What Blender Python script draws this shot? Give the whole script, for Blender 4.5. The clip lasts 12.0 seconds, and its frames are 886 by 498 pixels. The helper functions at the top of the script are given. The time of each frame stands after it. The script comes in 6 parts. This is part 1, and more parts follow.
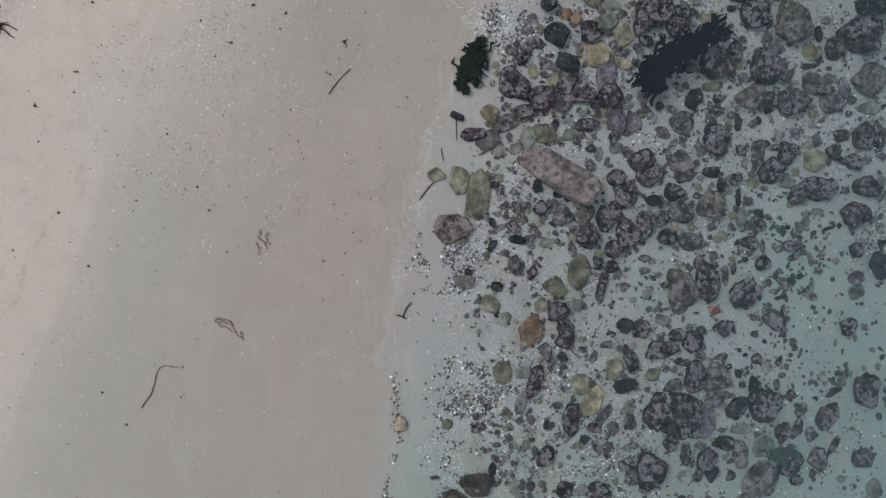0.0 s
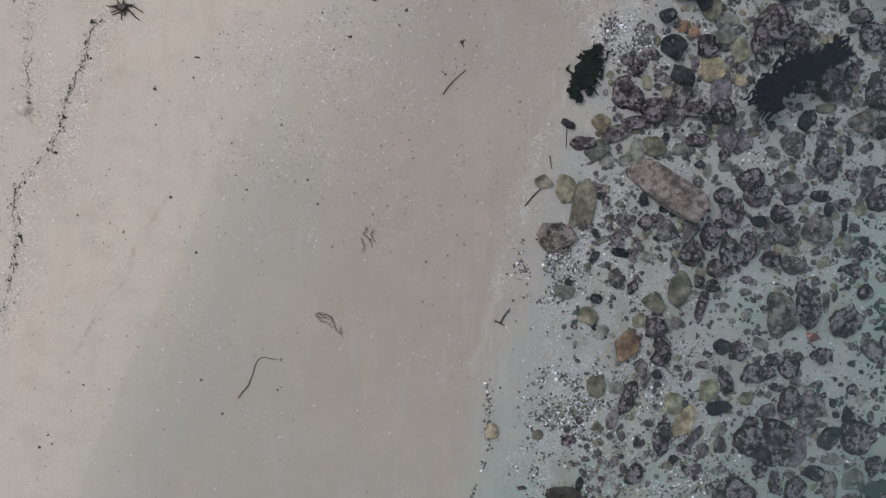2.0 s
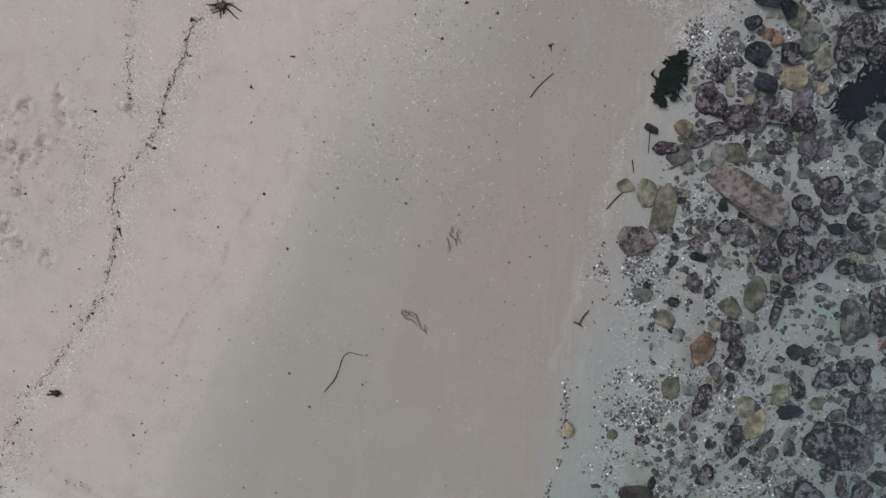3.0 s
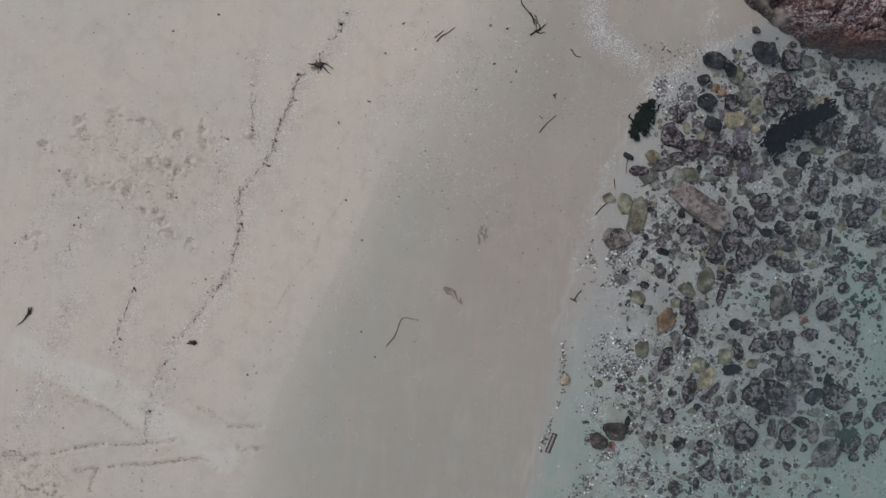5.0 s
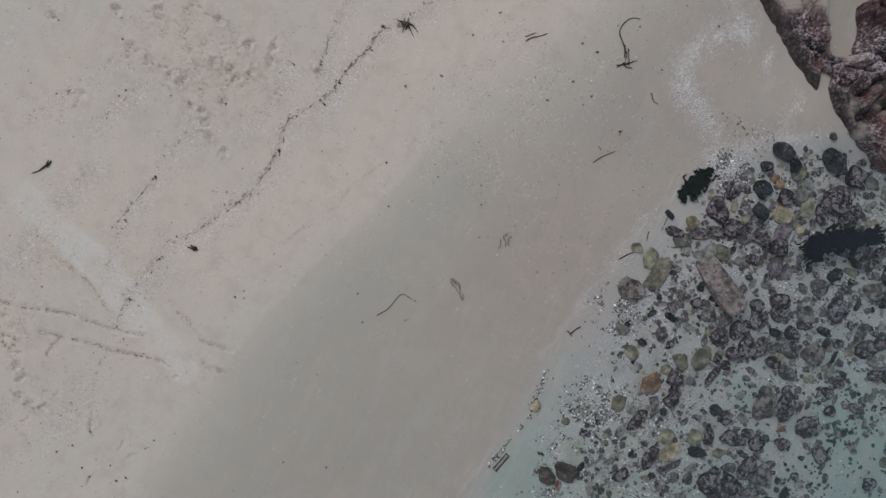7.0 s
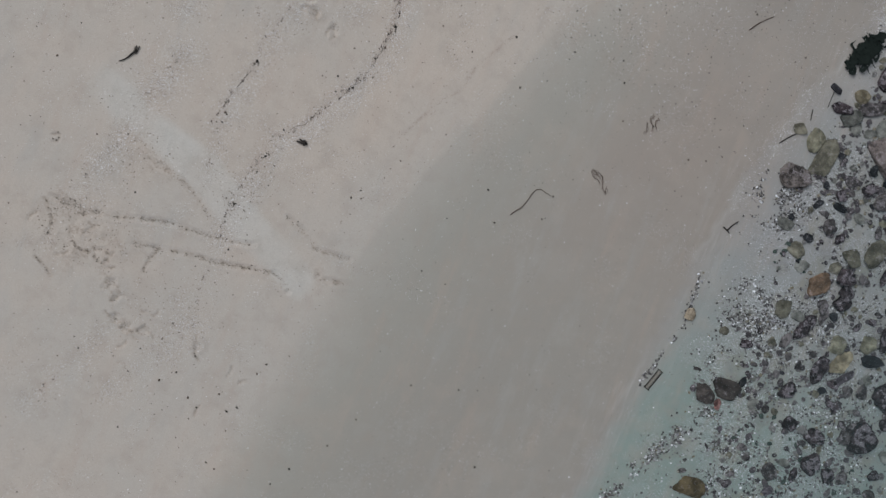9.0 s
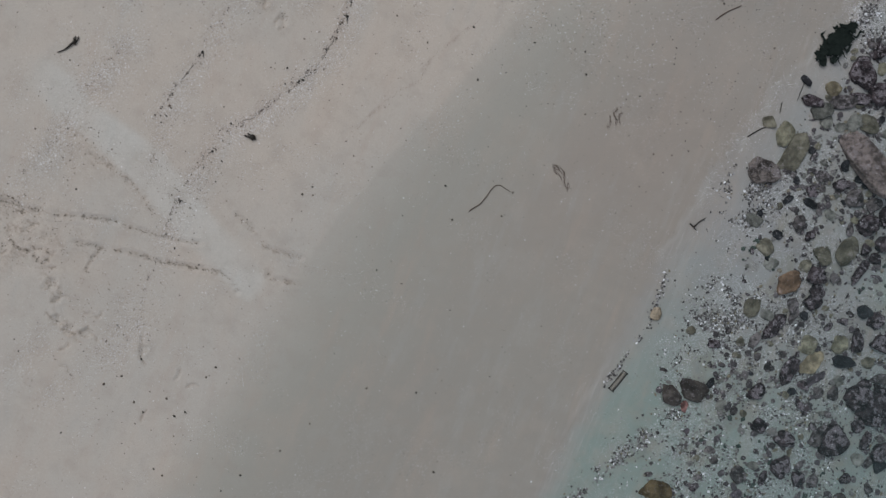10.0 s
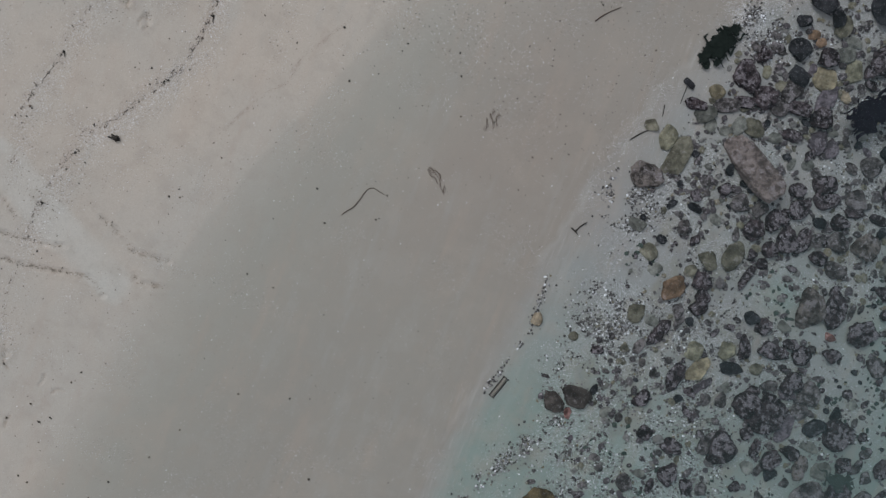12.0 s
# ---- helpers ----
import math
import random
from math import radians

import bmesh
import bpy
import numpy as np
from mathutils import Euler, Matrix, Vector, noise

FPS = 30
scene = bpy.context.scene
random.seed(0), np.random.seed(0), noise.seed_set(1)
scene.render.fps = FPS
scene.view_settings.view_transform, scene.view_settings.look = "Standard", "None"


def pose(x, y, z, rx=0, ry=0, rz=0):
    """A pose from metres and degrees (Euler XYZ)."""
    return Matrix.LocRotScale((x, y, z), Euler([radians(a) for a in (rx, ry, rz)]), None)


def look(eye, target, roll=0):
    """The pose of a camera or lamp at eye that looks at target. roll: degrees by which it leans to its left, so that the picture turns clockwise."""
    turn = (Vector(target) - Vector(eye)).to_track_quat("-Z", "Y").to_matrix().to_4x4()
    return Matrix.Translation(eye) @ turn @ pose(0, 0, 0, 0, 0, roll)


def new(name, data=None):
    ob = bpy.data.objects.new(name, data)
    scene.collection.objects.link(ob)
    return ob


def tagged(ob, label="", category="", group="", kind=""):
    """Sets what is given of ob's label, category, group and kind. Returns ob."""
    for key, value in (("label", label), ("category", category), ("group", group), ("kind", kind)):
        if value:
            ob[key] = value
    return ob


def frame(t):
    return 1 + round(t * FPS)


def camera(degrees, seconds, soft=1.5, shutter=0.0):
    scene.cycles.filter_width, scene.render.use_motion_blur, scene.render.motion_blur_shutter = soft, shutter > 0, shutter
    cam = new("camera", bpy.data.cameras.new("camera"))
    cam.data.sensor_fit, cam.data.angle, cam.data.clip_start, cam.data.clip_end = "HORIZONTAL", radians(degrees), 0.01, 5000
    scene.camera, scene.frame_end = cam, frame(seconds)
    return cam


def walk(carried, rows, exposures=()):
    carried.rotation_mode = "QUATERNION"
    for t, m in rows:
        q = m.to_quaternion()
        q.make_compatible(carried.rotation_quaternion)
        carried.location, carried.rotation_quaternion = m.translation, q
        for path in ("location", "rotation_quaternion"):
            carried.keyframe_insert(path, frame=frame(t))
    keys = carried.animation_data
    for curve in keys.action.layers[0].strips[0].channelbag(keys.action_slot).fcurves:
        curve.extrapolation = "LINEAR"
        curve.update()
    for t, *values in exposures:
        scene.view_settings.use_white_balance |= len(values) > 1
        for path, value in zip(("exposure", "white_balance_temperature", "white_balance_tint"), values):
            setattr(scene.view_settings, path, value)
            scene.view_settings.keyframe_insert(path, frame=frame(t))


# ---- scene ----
# ---------------------------------------------------------------- camera
PATH = [
    (0.0, -0.000, 0.000, 8.650, 0.278, -1.307, 0.000),
    (0.5, -0.426, -0.015, 8.643, 0.283, -0.888, -0.175),
    (1.0, -1.225, 0.029, 8.581, -0.054, -0.838, -0.062),
    (1.5, -1.256, 0.013, 8.561, 0.219, -0.325, 0.541),
    (2.0, -1.300, 0.033, 8.530, 0.225, -0.210, 3.642),
    (2.5, -1.910, 0.028, 8.543, 0.008, 0.378, 4.772),
    (3.0, -2.409, 0.071, 8.660, -0.569, 0.309, 4.893),
    (3.5, -2.371, 0.102, 9.736, -0.754, 0.397, 4.928),
    (3.7, -2.378, 0.064, 10.459, -0.551, 0.427, 4.879),
    (4.2, -2.600, -0.120, 11.350, 0.200, 0.200, 4.900),
    (5.3, -3.055, -0.409, 11.691, 0.974, -0.027, 6.804),
    (5.5, -3.048, -0.372, 11.671, 0.858, -0.127, 12.842),
    (6.0, -3.072, -0.341, 11.621, 0.684, -0.336, 24.617),
    (6.5, -3.120, -0.329, 11.591, 0.587, -0.352, 24.808),
    (7.0, -3.328, -0.608, 11.557, 0.555, -0.342, 24.733),
    (7.5, -3.854, -1.588, 11.515, 0.531, 0.050, 24.611),
    (7.7, -4.134, -2.123, 11.486, 0.512, 0.193, 24.651),
    (8.4, -4.520, -2.850, 11.000, 0.100, 0.600, 24.000),
    (9.3, -4.621, -3.006, 9.925, -0.293, 0.756, 21.953),
    (9.5, -4.612, -2.977, 9.889, -0.429, 0.696, 22.028),
    (10.0, -4.023, -2.714, 9.838, -0.504, 0.452, 22.172),
    (10.5, -2.756, -2.146, 9.795, -0.662, 0.286, 22.177),
    (11.0, -2.212, -1.965, 9.772, -0.268, 0.143, 22.018),
    (11.5, -2.220, -1.937, 9.708, -0.312, 0.257, 21.968),
    (12.0, -2.241, -1.935, 9.681, -0.413, 0.275, 22.391),
]
cam = camera(73.0, 12.0, soft=1.45)
walk(cam, [(t, pose(x, y, z, rx, ry, rz)) for t, x, y, z, rx, ry, rz in PATH],
     exposures=[(0.0, 0.20, 6520, 10), (2.5, 0.15, 6580, 10), (3.0, 0.05, 6580, 10), (3.7, 0.01, 6580, 10), (5.5, -0.02, 6540, 10), (7.7, -0.03, 6500, 10), (9.5, -0.14, 6460, 9), (10.6, -0.20, 6450, 9), (11.3, -0.19, 6445, 8), (12.0, -0.15, 6440, 8)])

# ---------------------------------------------------------------- overcast daylight
world = bpy.data.worlds.new("overcast_sky")
scene.world = world
world.use_nodes = True
wn, wl = world.node_tree.nodes, world.node_tree.links
sky = wn.new("ShaderNodeTexSky")
sky.sky_type, sky.sun_disc = "NISHITA", False
sky.sun_elevation, sky.sun_rotation = radians(48), radians(-60)
cloud = wn.new("ShaderNodeHueSaturation")
cloud.inputs["Saturation"].default_value = 0.32
wl.new(sky.outputs[0], cloud.inputs["Color"])
wl.new(cloud.outputs[0], wn["Background"].inputs["Color"])
wn["Background"].inputs["Strength"].default_value = 0.17

lamp = bpy.data.lights.new("sun", "SUN")
lamp.energy, lamp.angle, lamp.color = 1.5, radians(25), (1.0, 0.985, 0.96)
sun = new("sun", lamp)
sun.matrix_world = look((-4.2, 2.4, 5.4), (0, 0, 0))

# ---------------------------------------------------------------- small tools
RNG = np.random.default_rng(7)


def mesh_of(name, verts, faces, smooth=True):
    me = bpy.data.meshes.new(name)
    me.from_pydata(np.asarray(verts).tolist(), [], np.asarray(faces).tolist() if isinstance(faces, np.ndarray) else faces)
    if smooth:
        me.polygons.foreach_set("use_smooth", [True] * len(me.polygons))
    me.update()
    return me


def part(name, me, material, parent=None, label=""):
    ob = new(name, me)
    if material and not me.materials:
        me.materials.append(material)
    if parent:
        ob.parent = parent
    return tagged(ob, label) if label else ob


def lattice(seed):
    return np.random.default_rng(seed).random((256, 256))


LATTICES = [lattice(s) for s in range(6)]


def vnoise(x, y, size, seed=0):
    """Smooth value noise in -1..1 over the plan, with cells of that size."""
    u, v = np.asarray(x) / size + 91.3, np.asarray(y) / size + 57.7
    i, j = np.floor(u).astype(int), np.floor(v).astype(int)
    f, g = u - i, v - j
    f, g = f * f * (3 - 2 * f), g * g * (3 - 2 * g)
    L = LATTICES[seed % 6]
    at = lambda a, b: L[a % 256, b % 256]
    return 2 * ((at(i, j) * (1 - f) + at(i + 1, j) * f) * (1 - g) + (at(i, j + 1) * (1 - f) + at(i + 1, j + 1) * f) * g) - 1


def smooth(a, b, x):
    t = np.clip((x - a) / (b - a), 0, 1)
    return t * t * (3 - 2 * t)


def to_line(x, y, line):
    """Distance to a polyline, and the way along it, for arrays of places."""
    best, along, run = np.full(np.shape(x), 1e9), np.zeros(np.shape(x)), 0.0
    for (ax, ay), (bx, by) in zip(line, line[1:]):
        dx, dy = bx - ax, by - ay
        n = math.hypot(dx, dy)
        t = np.clip(((x - ax) * dx + (y - ay) * dy) / (n * n), 0, 1)
        d = np.hypot(x - ax - t * dx, y - ay - t * dy)
        near = d < best
        best, along = np.where(near, d, best), np.where(near, run + t * n, along)
        run += n
    return best, along


def spread(line, step, jitter, rng=RNG):
    """Loose places along a polyline."""
    got = []
    for (ax, ay), (bx, by) in zip(line, line[1:]):
        n = max(1, int(math.hypot(bx - ax, by - ay) / step))
        for k in range(n):
            t = (k + rng.random()) / n
            got.append((ax + t * (bx - ax) + rng.normal(0, jitter), ay + t * (by - ay) + rng.normal(0, jitter)))
    return got


# ---------------------------------------------------------------- the lie of the land
SHORE_Y = (-14, -6.05, -5.1, -4.16, -3.5, -2.5, -1.65, -1.1, -0.44, 0.37, 0.94, 1.67, 2.2, 2.8, 3.4, 3.65, 4.2, 4.8, 6, 14)
SHORE_X = (-2.6, -1.16, -1.13, -1.0, -0.9, -0.8, -0.74, -0.63, -0.5, -0.38, -0.22, -0.03, 0.18, 0.32, 0.6, 0.85, 1.55, 2.5, 4, 9)
DAMP_Y = (-14, -7.5, -6.4, -5.5, -5.0, -4.1, -3.5, -2.95, -2.45, -1.65, -1.1, -0.5, 0.2, 0.65, 1.1, 1.75, 2.4, 2.9, 4.0, 5.5, 14)
DAMP_X = (-8.0, -6.6, -6.45, -6.25, -6.12, -5.97, -5.84, -5.72, -5.52, -5.27, -5.08, -4.86, -4.6, -4.46, -4.28, -4.1, -3.85, -3.55, -3.0, -2.4, 1)
WRACK = (
    ((-5.2, 4.0), (-5.37, 3.5), (-5.87, 2.77), (-6.01, 2.55), (-6.07, 2.15), (-6.21, 1.8), (-6.27, 1.55), (-6.3, 1.26), (-6.42, 1.03), (-6.54, 0.81), (-6.79, 0.52), (-6.82, 0.2), (-6.75, -0.08), (-6.78, -0.6), (-6.89, -1.06), (-7.08, -1.37), (-7.26, -1.68), (-7.5, -2.1), (-7.79, -2.45), (-7.87, -2.85), (-8.02, -3.3), (-8.03, -3.82), (-8.06, -4.2)),
    ((-8.27, -0.3), (-8.3, -0.55), (-8.42, -0.99), (-8.52, -1.36), (-8.49, -1.62), (-8.61, -1.92), (-8.69, -2.24), (-8.69, -2.51), (-8.66, -2.83), (-8.57, -3.33)),
    ((-6.77, 3.03), (-6.78, 2.69), (-6.74, 2.49), (-6.72, 2.17), (-6.72, 1.94), (-6.7, 1.73), (-6.67, 1.47)),
    ((-9.34, -0.07), (-9.5, -0.42), (-9.62, -0.75), (-9.77, -0.98), (-9.9, -1.16)),
    ((-9.57, -1.73), (-9.64, -2.13), (-9.79, -2.55), (-9.92, -2.98), (-9.99, -3.42), (-10.18, -3.86), (-10.19, -4.24)),
    ((-7.26, 1.34), (-7.23, 1.02), (-7.17, 0.77), (-7.3, 0.3), (-7.45, -0.1)),
    ((-9.69, 0.52), (-9.82, 0.35), (-9.98, 0.0), (-10.03, -0.24)),
    ((-10.36, -0.67), (-10.56, -1.04), (-10.8, -1.43)),
    ((-8.00, -4.62), (-8.03, -4.89), (-7.99, -5.06), (-7.96, -5.28), (-7.92, -5.58), (-7.92, -5.87)),
    ((-8.26, -5.45), (-8.19, -5.89), (-8.16, -6.25)),
    ((-9.22, -6.25), (-9.43, -6.8), (-9.63, -7.38), (-9.91, -7.8)),
    ((-8.11, -5.72), (-8.32, -6.11), (-8.49, -6.49), (-8.59, -6.86), (-8.79, -7.12)),
)
LIP = ((-4.2, 1.9), (-4.84, 0.71), (-5.3, -0.1), (-5.37, -0.35), (-5.36, -0.57), (-5.55, -0.77), (-5.74, -1.08), (-5.88, -1.38), (-5.98, -1.65))
TRAILS = (
    ((-10.56, -4.58), (-10.26, -4.60), (-9.97, -4.57), (-9.56, -4.51), (-9.17, -4.38), (-8.77, -4.29), (-8.51, -4.28), (-8.25, -4.26), (-8.00, -4.23), (-7.75, -4.20), (-7.50, -4.12)),
    ((-9.19, -4.79), (-8.88, -4.74), (-8.54, -4.68), (-8.21, -4.62), (-7.96, -4.61), (-7.62, -4.54), (-7.29, -4.48), (-7.04, -4.42), (-6.88, -4.47), (-6.74, -4.62)),
    ((-7.17, -3.52), (-6.88, -3.62), (-6.58, -3.82), (-6.31, -3.81), (-6.04, -3.77)),
    ((-6.42, -4.15), (-6.38, -4.23), (-6.11, -4.21), (-5.90, -4.15)),
    ((-9.47, -3.48), (-8.93, -3.59), (-8.74, -3.65), (-8.51, -3.78), (-8.27, -3.98)),
)
DRAG = ((-10.9, -2.6), (-10.4, -2.72), (-9.5, -3.05), (-8.6, -3.35), (-7.64, -3.89), (-6.7, -4.4))
PRINTS = ((-10.19, 0.92), (-9.66, 1.4), (-9.58, 1.22), (-9.13, 1.61), (-8.56, 1.52), (-9.76, 0.45), (-8.39, 0.78), (-7.96, 1.35), (-8.1, 0.83), (-7.91, 0.74), (-7.72, 0.93), (-7.48, 1.23), (-6.67, 1.47), (-8.96, 0.28), (-8.73, 0.23), (-9.35, 0.34), (-8.4, -0.05), (-8.19, -0.06), (-7.94, -0.41), (-7.56, -0.53), (-8.07, -0.22), (-7.95, 0.23), (-7.56, 1.52), (-11.08, 0.34), (-10.15, -0.68), (-9.3, -5.48), (-9.15, -5.7), (-9.05, -5.99), (-7.73, -5.98), (-8.83, -6.08), (-8.58, -6.03))
LOOPS = (  # single curled marks
    ((-10.09, -5.08), (-9.92, -5.19), (-9.75, -5.17)),
    ((-9.74, -5.07), (-9.65, -5.22), (-9.54, -5.27), (-9.46, -5.24), (-9.46, -5.11), (-9.58, -5.04), (-9.69, -5.11)),
    ((-8.82, -4.74), (-8.89, -4.97), (-8.91, -5.15)),
    ((-9.34, -5.60), (-9.24, -5.51), (-9.13, -5.56), (-9.13, -5.70), (-9.21, -5.78)),
    ((-9.08, -5.96), (-9.02, -6.01)),
    ((-10.67, -4.64), (-10.46, -4.87), (-10.42, -5.12)),
    ((-10.34, -4.50), (-10.15, -4.54), (-10.01, -4.68)),
    ((-10.84, -3.80), (-10.77, -3.75), (-10.79, -3.65), (-10.88, -3.69)),
    ((-10.48, -5.54), (-10.32, -5.62), (-10.15, -5.74)),
)


def curls(count, seed):
    """Short curled grooves that flippers and feet left in the soft sand."""
    rng = np.random.default_rng(seed)
    homes = [(-10.1, -4.8, 0.5, 0.3), (-9.9, -4.9, 0.7, 0.4), (-8.5, -5.7, 0.9, 0.7), (-8.9, -6.0, 0.5, 0.6), (-7.4, -6.3, 0.6, 0.5)] + [(x, y, 0.07, 0.07) for x, y in PRINTS]
    made = []
    for k in range(count):
        cx, cy, rx, ry = homes[k % len(homes)]
        x, y, a = cx + rng.normal(0, rx * 0.6), cy + rng.normal(0, ry * 0.6), rng.uniform(0, 6.283)
        bend, line = rng.uniform(-0.9, 0.9), [(x, y)]
        for _ in range(3):
            x, y, a = x + 0.06 * math.cos(a), y + 0.06 * math.sin(a), a + bend
            line.append((x, y))
        made.append(line)
    return made


CURLS = curls(90, 17) + list(LOOPS)


def near_curl(X, Y):
    """1 in the grooves, 0 away from them."""
    deep = np.zeros_like(X)
    for line in CURLS:
        cx, cy = line[1]
        rows = np.where((np.abs(Y[:, 0] - cy) < 0.45))[0]
        cols = np.where((np.abs(X[0] - cx) < 0.45))[0]
        if len(rows) and len(cols):
            w = np.s_[rows[0]:rows[-1] + 1, cols[0]:cols[-1] + 1]
            d, _ = to_line(X[w], Y[w], line)
            deep[w] = np.maximum(deep[w], np.exp(-(d / 0.019) ** 2))
    return deep


def shore(y):
    return np.interp(y, SHORE_Y, SHORE_X) + 0.05 * vnoise(0 * y, y, 0.35, 3) + 0.03 * vnoise(0 * y, y, 0.12, 4)


def ground_height(x, y):
    """Height of sand and seabed: the water stands at 0."""
    x, y = np.asarray(x, float), np.asarray(y, float)
    z = -0.125 * x + 0.033 * y
    xs = shore(y)
    z = z + (0.125 * xs - 0.033 * y) * np.exp(-((x - xs) / 1.6) ** 2)
    z = np.where(z > 0, 2.2 * np.tanh(z / 2.2), 3.5 * np.tanh(z / 3.5))
    z = z + 0.012 * vnoise(x, y, 1.7, 1) * smooth(0.3, 1.5, np.abs(x - xs)) + 0.003 * vnoise(x, y, 0.25, 2)
    return z


def gz(x, y):
    return float(ground_height(np.array([x]), np.array([y]))[0])


# ---------------------------------------------------------------- materials
def material(name, rough=0.8, gloss=0.2):
    m = bpy.data.materials.new(name)
    m.use_nodes = True
    n, l = m.node_tree.nodes, m.node_tree.links
    b = n["Principled BSDF"]
    b.inputs["Roughness"].default_value = rough
    b.inputs["Specular IOR Level"].default_value = gloss
    return m, n, l, b


def tex_noise(n, l, vec, scale, detail=4.0, rough=0.6):
    t = n.new("ShaderNodeTexNoise")
    t.inputs["Scale"].default_value, t.inputs["Detail"].default_value, t.inputs["Roughness"].default_value = scale, detail, rough
    if vec:
        l.new(vec, t.inputs["Vector"])
    return t.outputs["Fac"]


def ramp(n, l, fac, a, b):
    r = n.new("ShaderNodeMapRange")
    r.interpolation_type = "SMOOTHSTEP"
    r.inputs["From Min"].default_value, r.inputs["From Max"].default_value = a, b
    l.new(fac, r.inputs["Value"])
    return r.outputs["Result"]


def calc(n, l, op, a, b=None):
    c = n.new("ShaderNodeMath")
    c.operation = op
    for k, v in enumerate((a, b)):
        if v is None:
            continue
        if isinstance(v, (int, float)):
            c.inputs[k].default_value = v
        else:
            l.new(v, c.inputs[k])
    return c.outputs[0]


def mixed(n, l, fac, a, b):
    c = n.new("ShaderNodeMix")
    c.data_type = "RGBA"
    for key, v in ((0, fac), (6, a), (7, b)):
        if isinstance(v, (int, float)):
            c.inputs[key].default_value = v
        elif isinstance(v, tuple):
            c.inputs[key].default_value = (*v, 1)
        else:
            l.new(v, c.inputs[key])
    return c.outputs[2]


def bump(n, l, b, height, strength, distance=0.01):
    k = n.new("ShaderNodeBump")
    k.inputs["Strength"].default_value, k.inputs["Distance"].default_value = strength, distance
    l.new(height, k.inputs["Height"])
    l.new(k.outputs[0], b.inputs["Normal"])


def attr(n, name):
    a = n.new("ShaderNodeAttribute")
    a.attribute_name = name
    return a.outputs["Fac"]


def sand_material():
    m, n, l, b = material("shelly_sand", 0.9, 0.35)
    pos = n.new("ShaderNodeNewGeometry").outputs["Position"]
    damp, grit, scuff, rose, sea = attr(n, "damp"), attr(n, "grit"), attr(n, "scuff"), attr(n, "rose"), attr(n, "sea")
    broad, mid, fine = tex_noise(n, l, pos, 0.55, 3), tex_noise(n, l, pos, 3.2, 5), tex_noise(n, l, pos, 55, 3, 0.8)
    dry = mixed(n, l, ramp(n, l, broad, 0.35, 0.65), (0.428, 0.394, 0.353), (0.456, 0.403, 0.351))
    dry = mixed(n, l, attr(n, "blush"), dry, (0.484, 0.416, 0.355))
    dry = mixed(n, l, calc(n, l, "MULTIPLY", attr(n, "drag"), 0.9), dry, (0.498, 0.486, 0.452))
    wet = mixed(n, l, rose, (0.304, 0.292, 0.256), (0.292, 0.255, 0.221))
    col = mixed(n, l, damp, dry, wet)
    col = mixed(n, l, sea, col, (0.272, 0.276, 0.273))
    col = mixed(n, l, attr(n, "algae"), col, (0.212, 0.272, 0.246))
    col = mixed(n, l, calc(n, l, "MULTIPLY", attr(n, "soak"), 0.6), col, (0.245, 0.225, 0.20))
    col = mixed(n, l, calc(n, l, "MULTIPLY", attr(n, "stain"), 0.42), col, mixed(n, l, ramp(n, l, tex_noise(n, l, pos, 4, 3), 0.42, 0.58), (0.16, 0.15, 0.145), (0.185, 0.175, 0.125)))
    col = mixed(n, l, calc(n, l, "MULTIPLY", ramp(n, l, mid, 0.45, 0.75), 0.30), col, (0.30, 0.26, 0.22))
    lay = n.new("ShaderNodeMapping")
    lay.inputs["Rotation"].default_value, lay.inputs["Scale"].default_value = (0, 0, radians(16)), (1.9, 0.35, 1)
    l.new(pos, lay.inputs["Vector"])
    streak = tex_noise(n, l, lay.outputs[0], 1.6, 6, 0.7)
    col = mixed(n, l, calc(n, l, "MULTIPLY", ramp(n, l, streak, 0.50, 0.72), 0.26), col, (0.40, 0.31, 0.25))
    col = mixed(n, l, calc(n, l, "MULTIPLY", ramp(n, l, streak, 0.48, 0.30), 0.22), col, (0.34, 0.345, 0.33))
    # drifts of finer pale sand and of damp brown sand
    drift = tex_noise(n, l, pos, 1.3, 4, 0.6)
    col = mixed(n, l, calc(n, l, "MULTIPLY", ramp(n, l, drift, 0.52, 0.66), 0.15), col, (0.40, 0.335, 0.28))
    col = mixed(n, l, calc(n, l, "MULTIPLY", ramp(n, l, drift, 0.46, 0.34), 0.07), col, (0.44, 0.43, 0.40))
    # thin lines of silt and foam film along the water's edge, with ripple caustics painted in
    lap = n.new("ShaderNodeMapping")
    lap.inputs["Rotation"].default_value, lap.inputs["Scale"].default_value = (0, 0, radians(9)), (8.5, 0.75, 1)
    l.new(pos, lap.inputs["Vector"])
    film = tex_noise(n, l, lap.outputs[0], 1.5, 5, 0.7)
    swash = attr(n, "swash")
    col = mixed(n, l, calc(n, l, "MULTIPLY", calc(n, l, "MULTIPLY", swash, ramp(n, l, film, 0.50, 0.66)), 0.36), col, (0.42, 0.41, 0.39))
    col = mixed(n, l, calc(n, l, "MULTIPLY", calc(n, l, "MULTIPLY", swash, ramp(n, l, film, 0.46, 0.32)), 0.5), col, (0.235, 0.215, 0.185))
    col = mixed(n, l, calc(n, l, "MULTIPLY", attr(n, "lip"), 0.22), col, (0.45, 0.435, 0.405))
    fleck = ramp(n, l, tex_noise(n, l, pos, 16, 5, 0.75), 0.44, 0.60)
    # browner disturbed damp sand; also stands in for weak relief shading in grooves
    col = mixed(n, l, calc(n, l, "MULTIPLY", scuff, 0.14), col, (0.36, 0.27, 0.19))
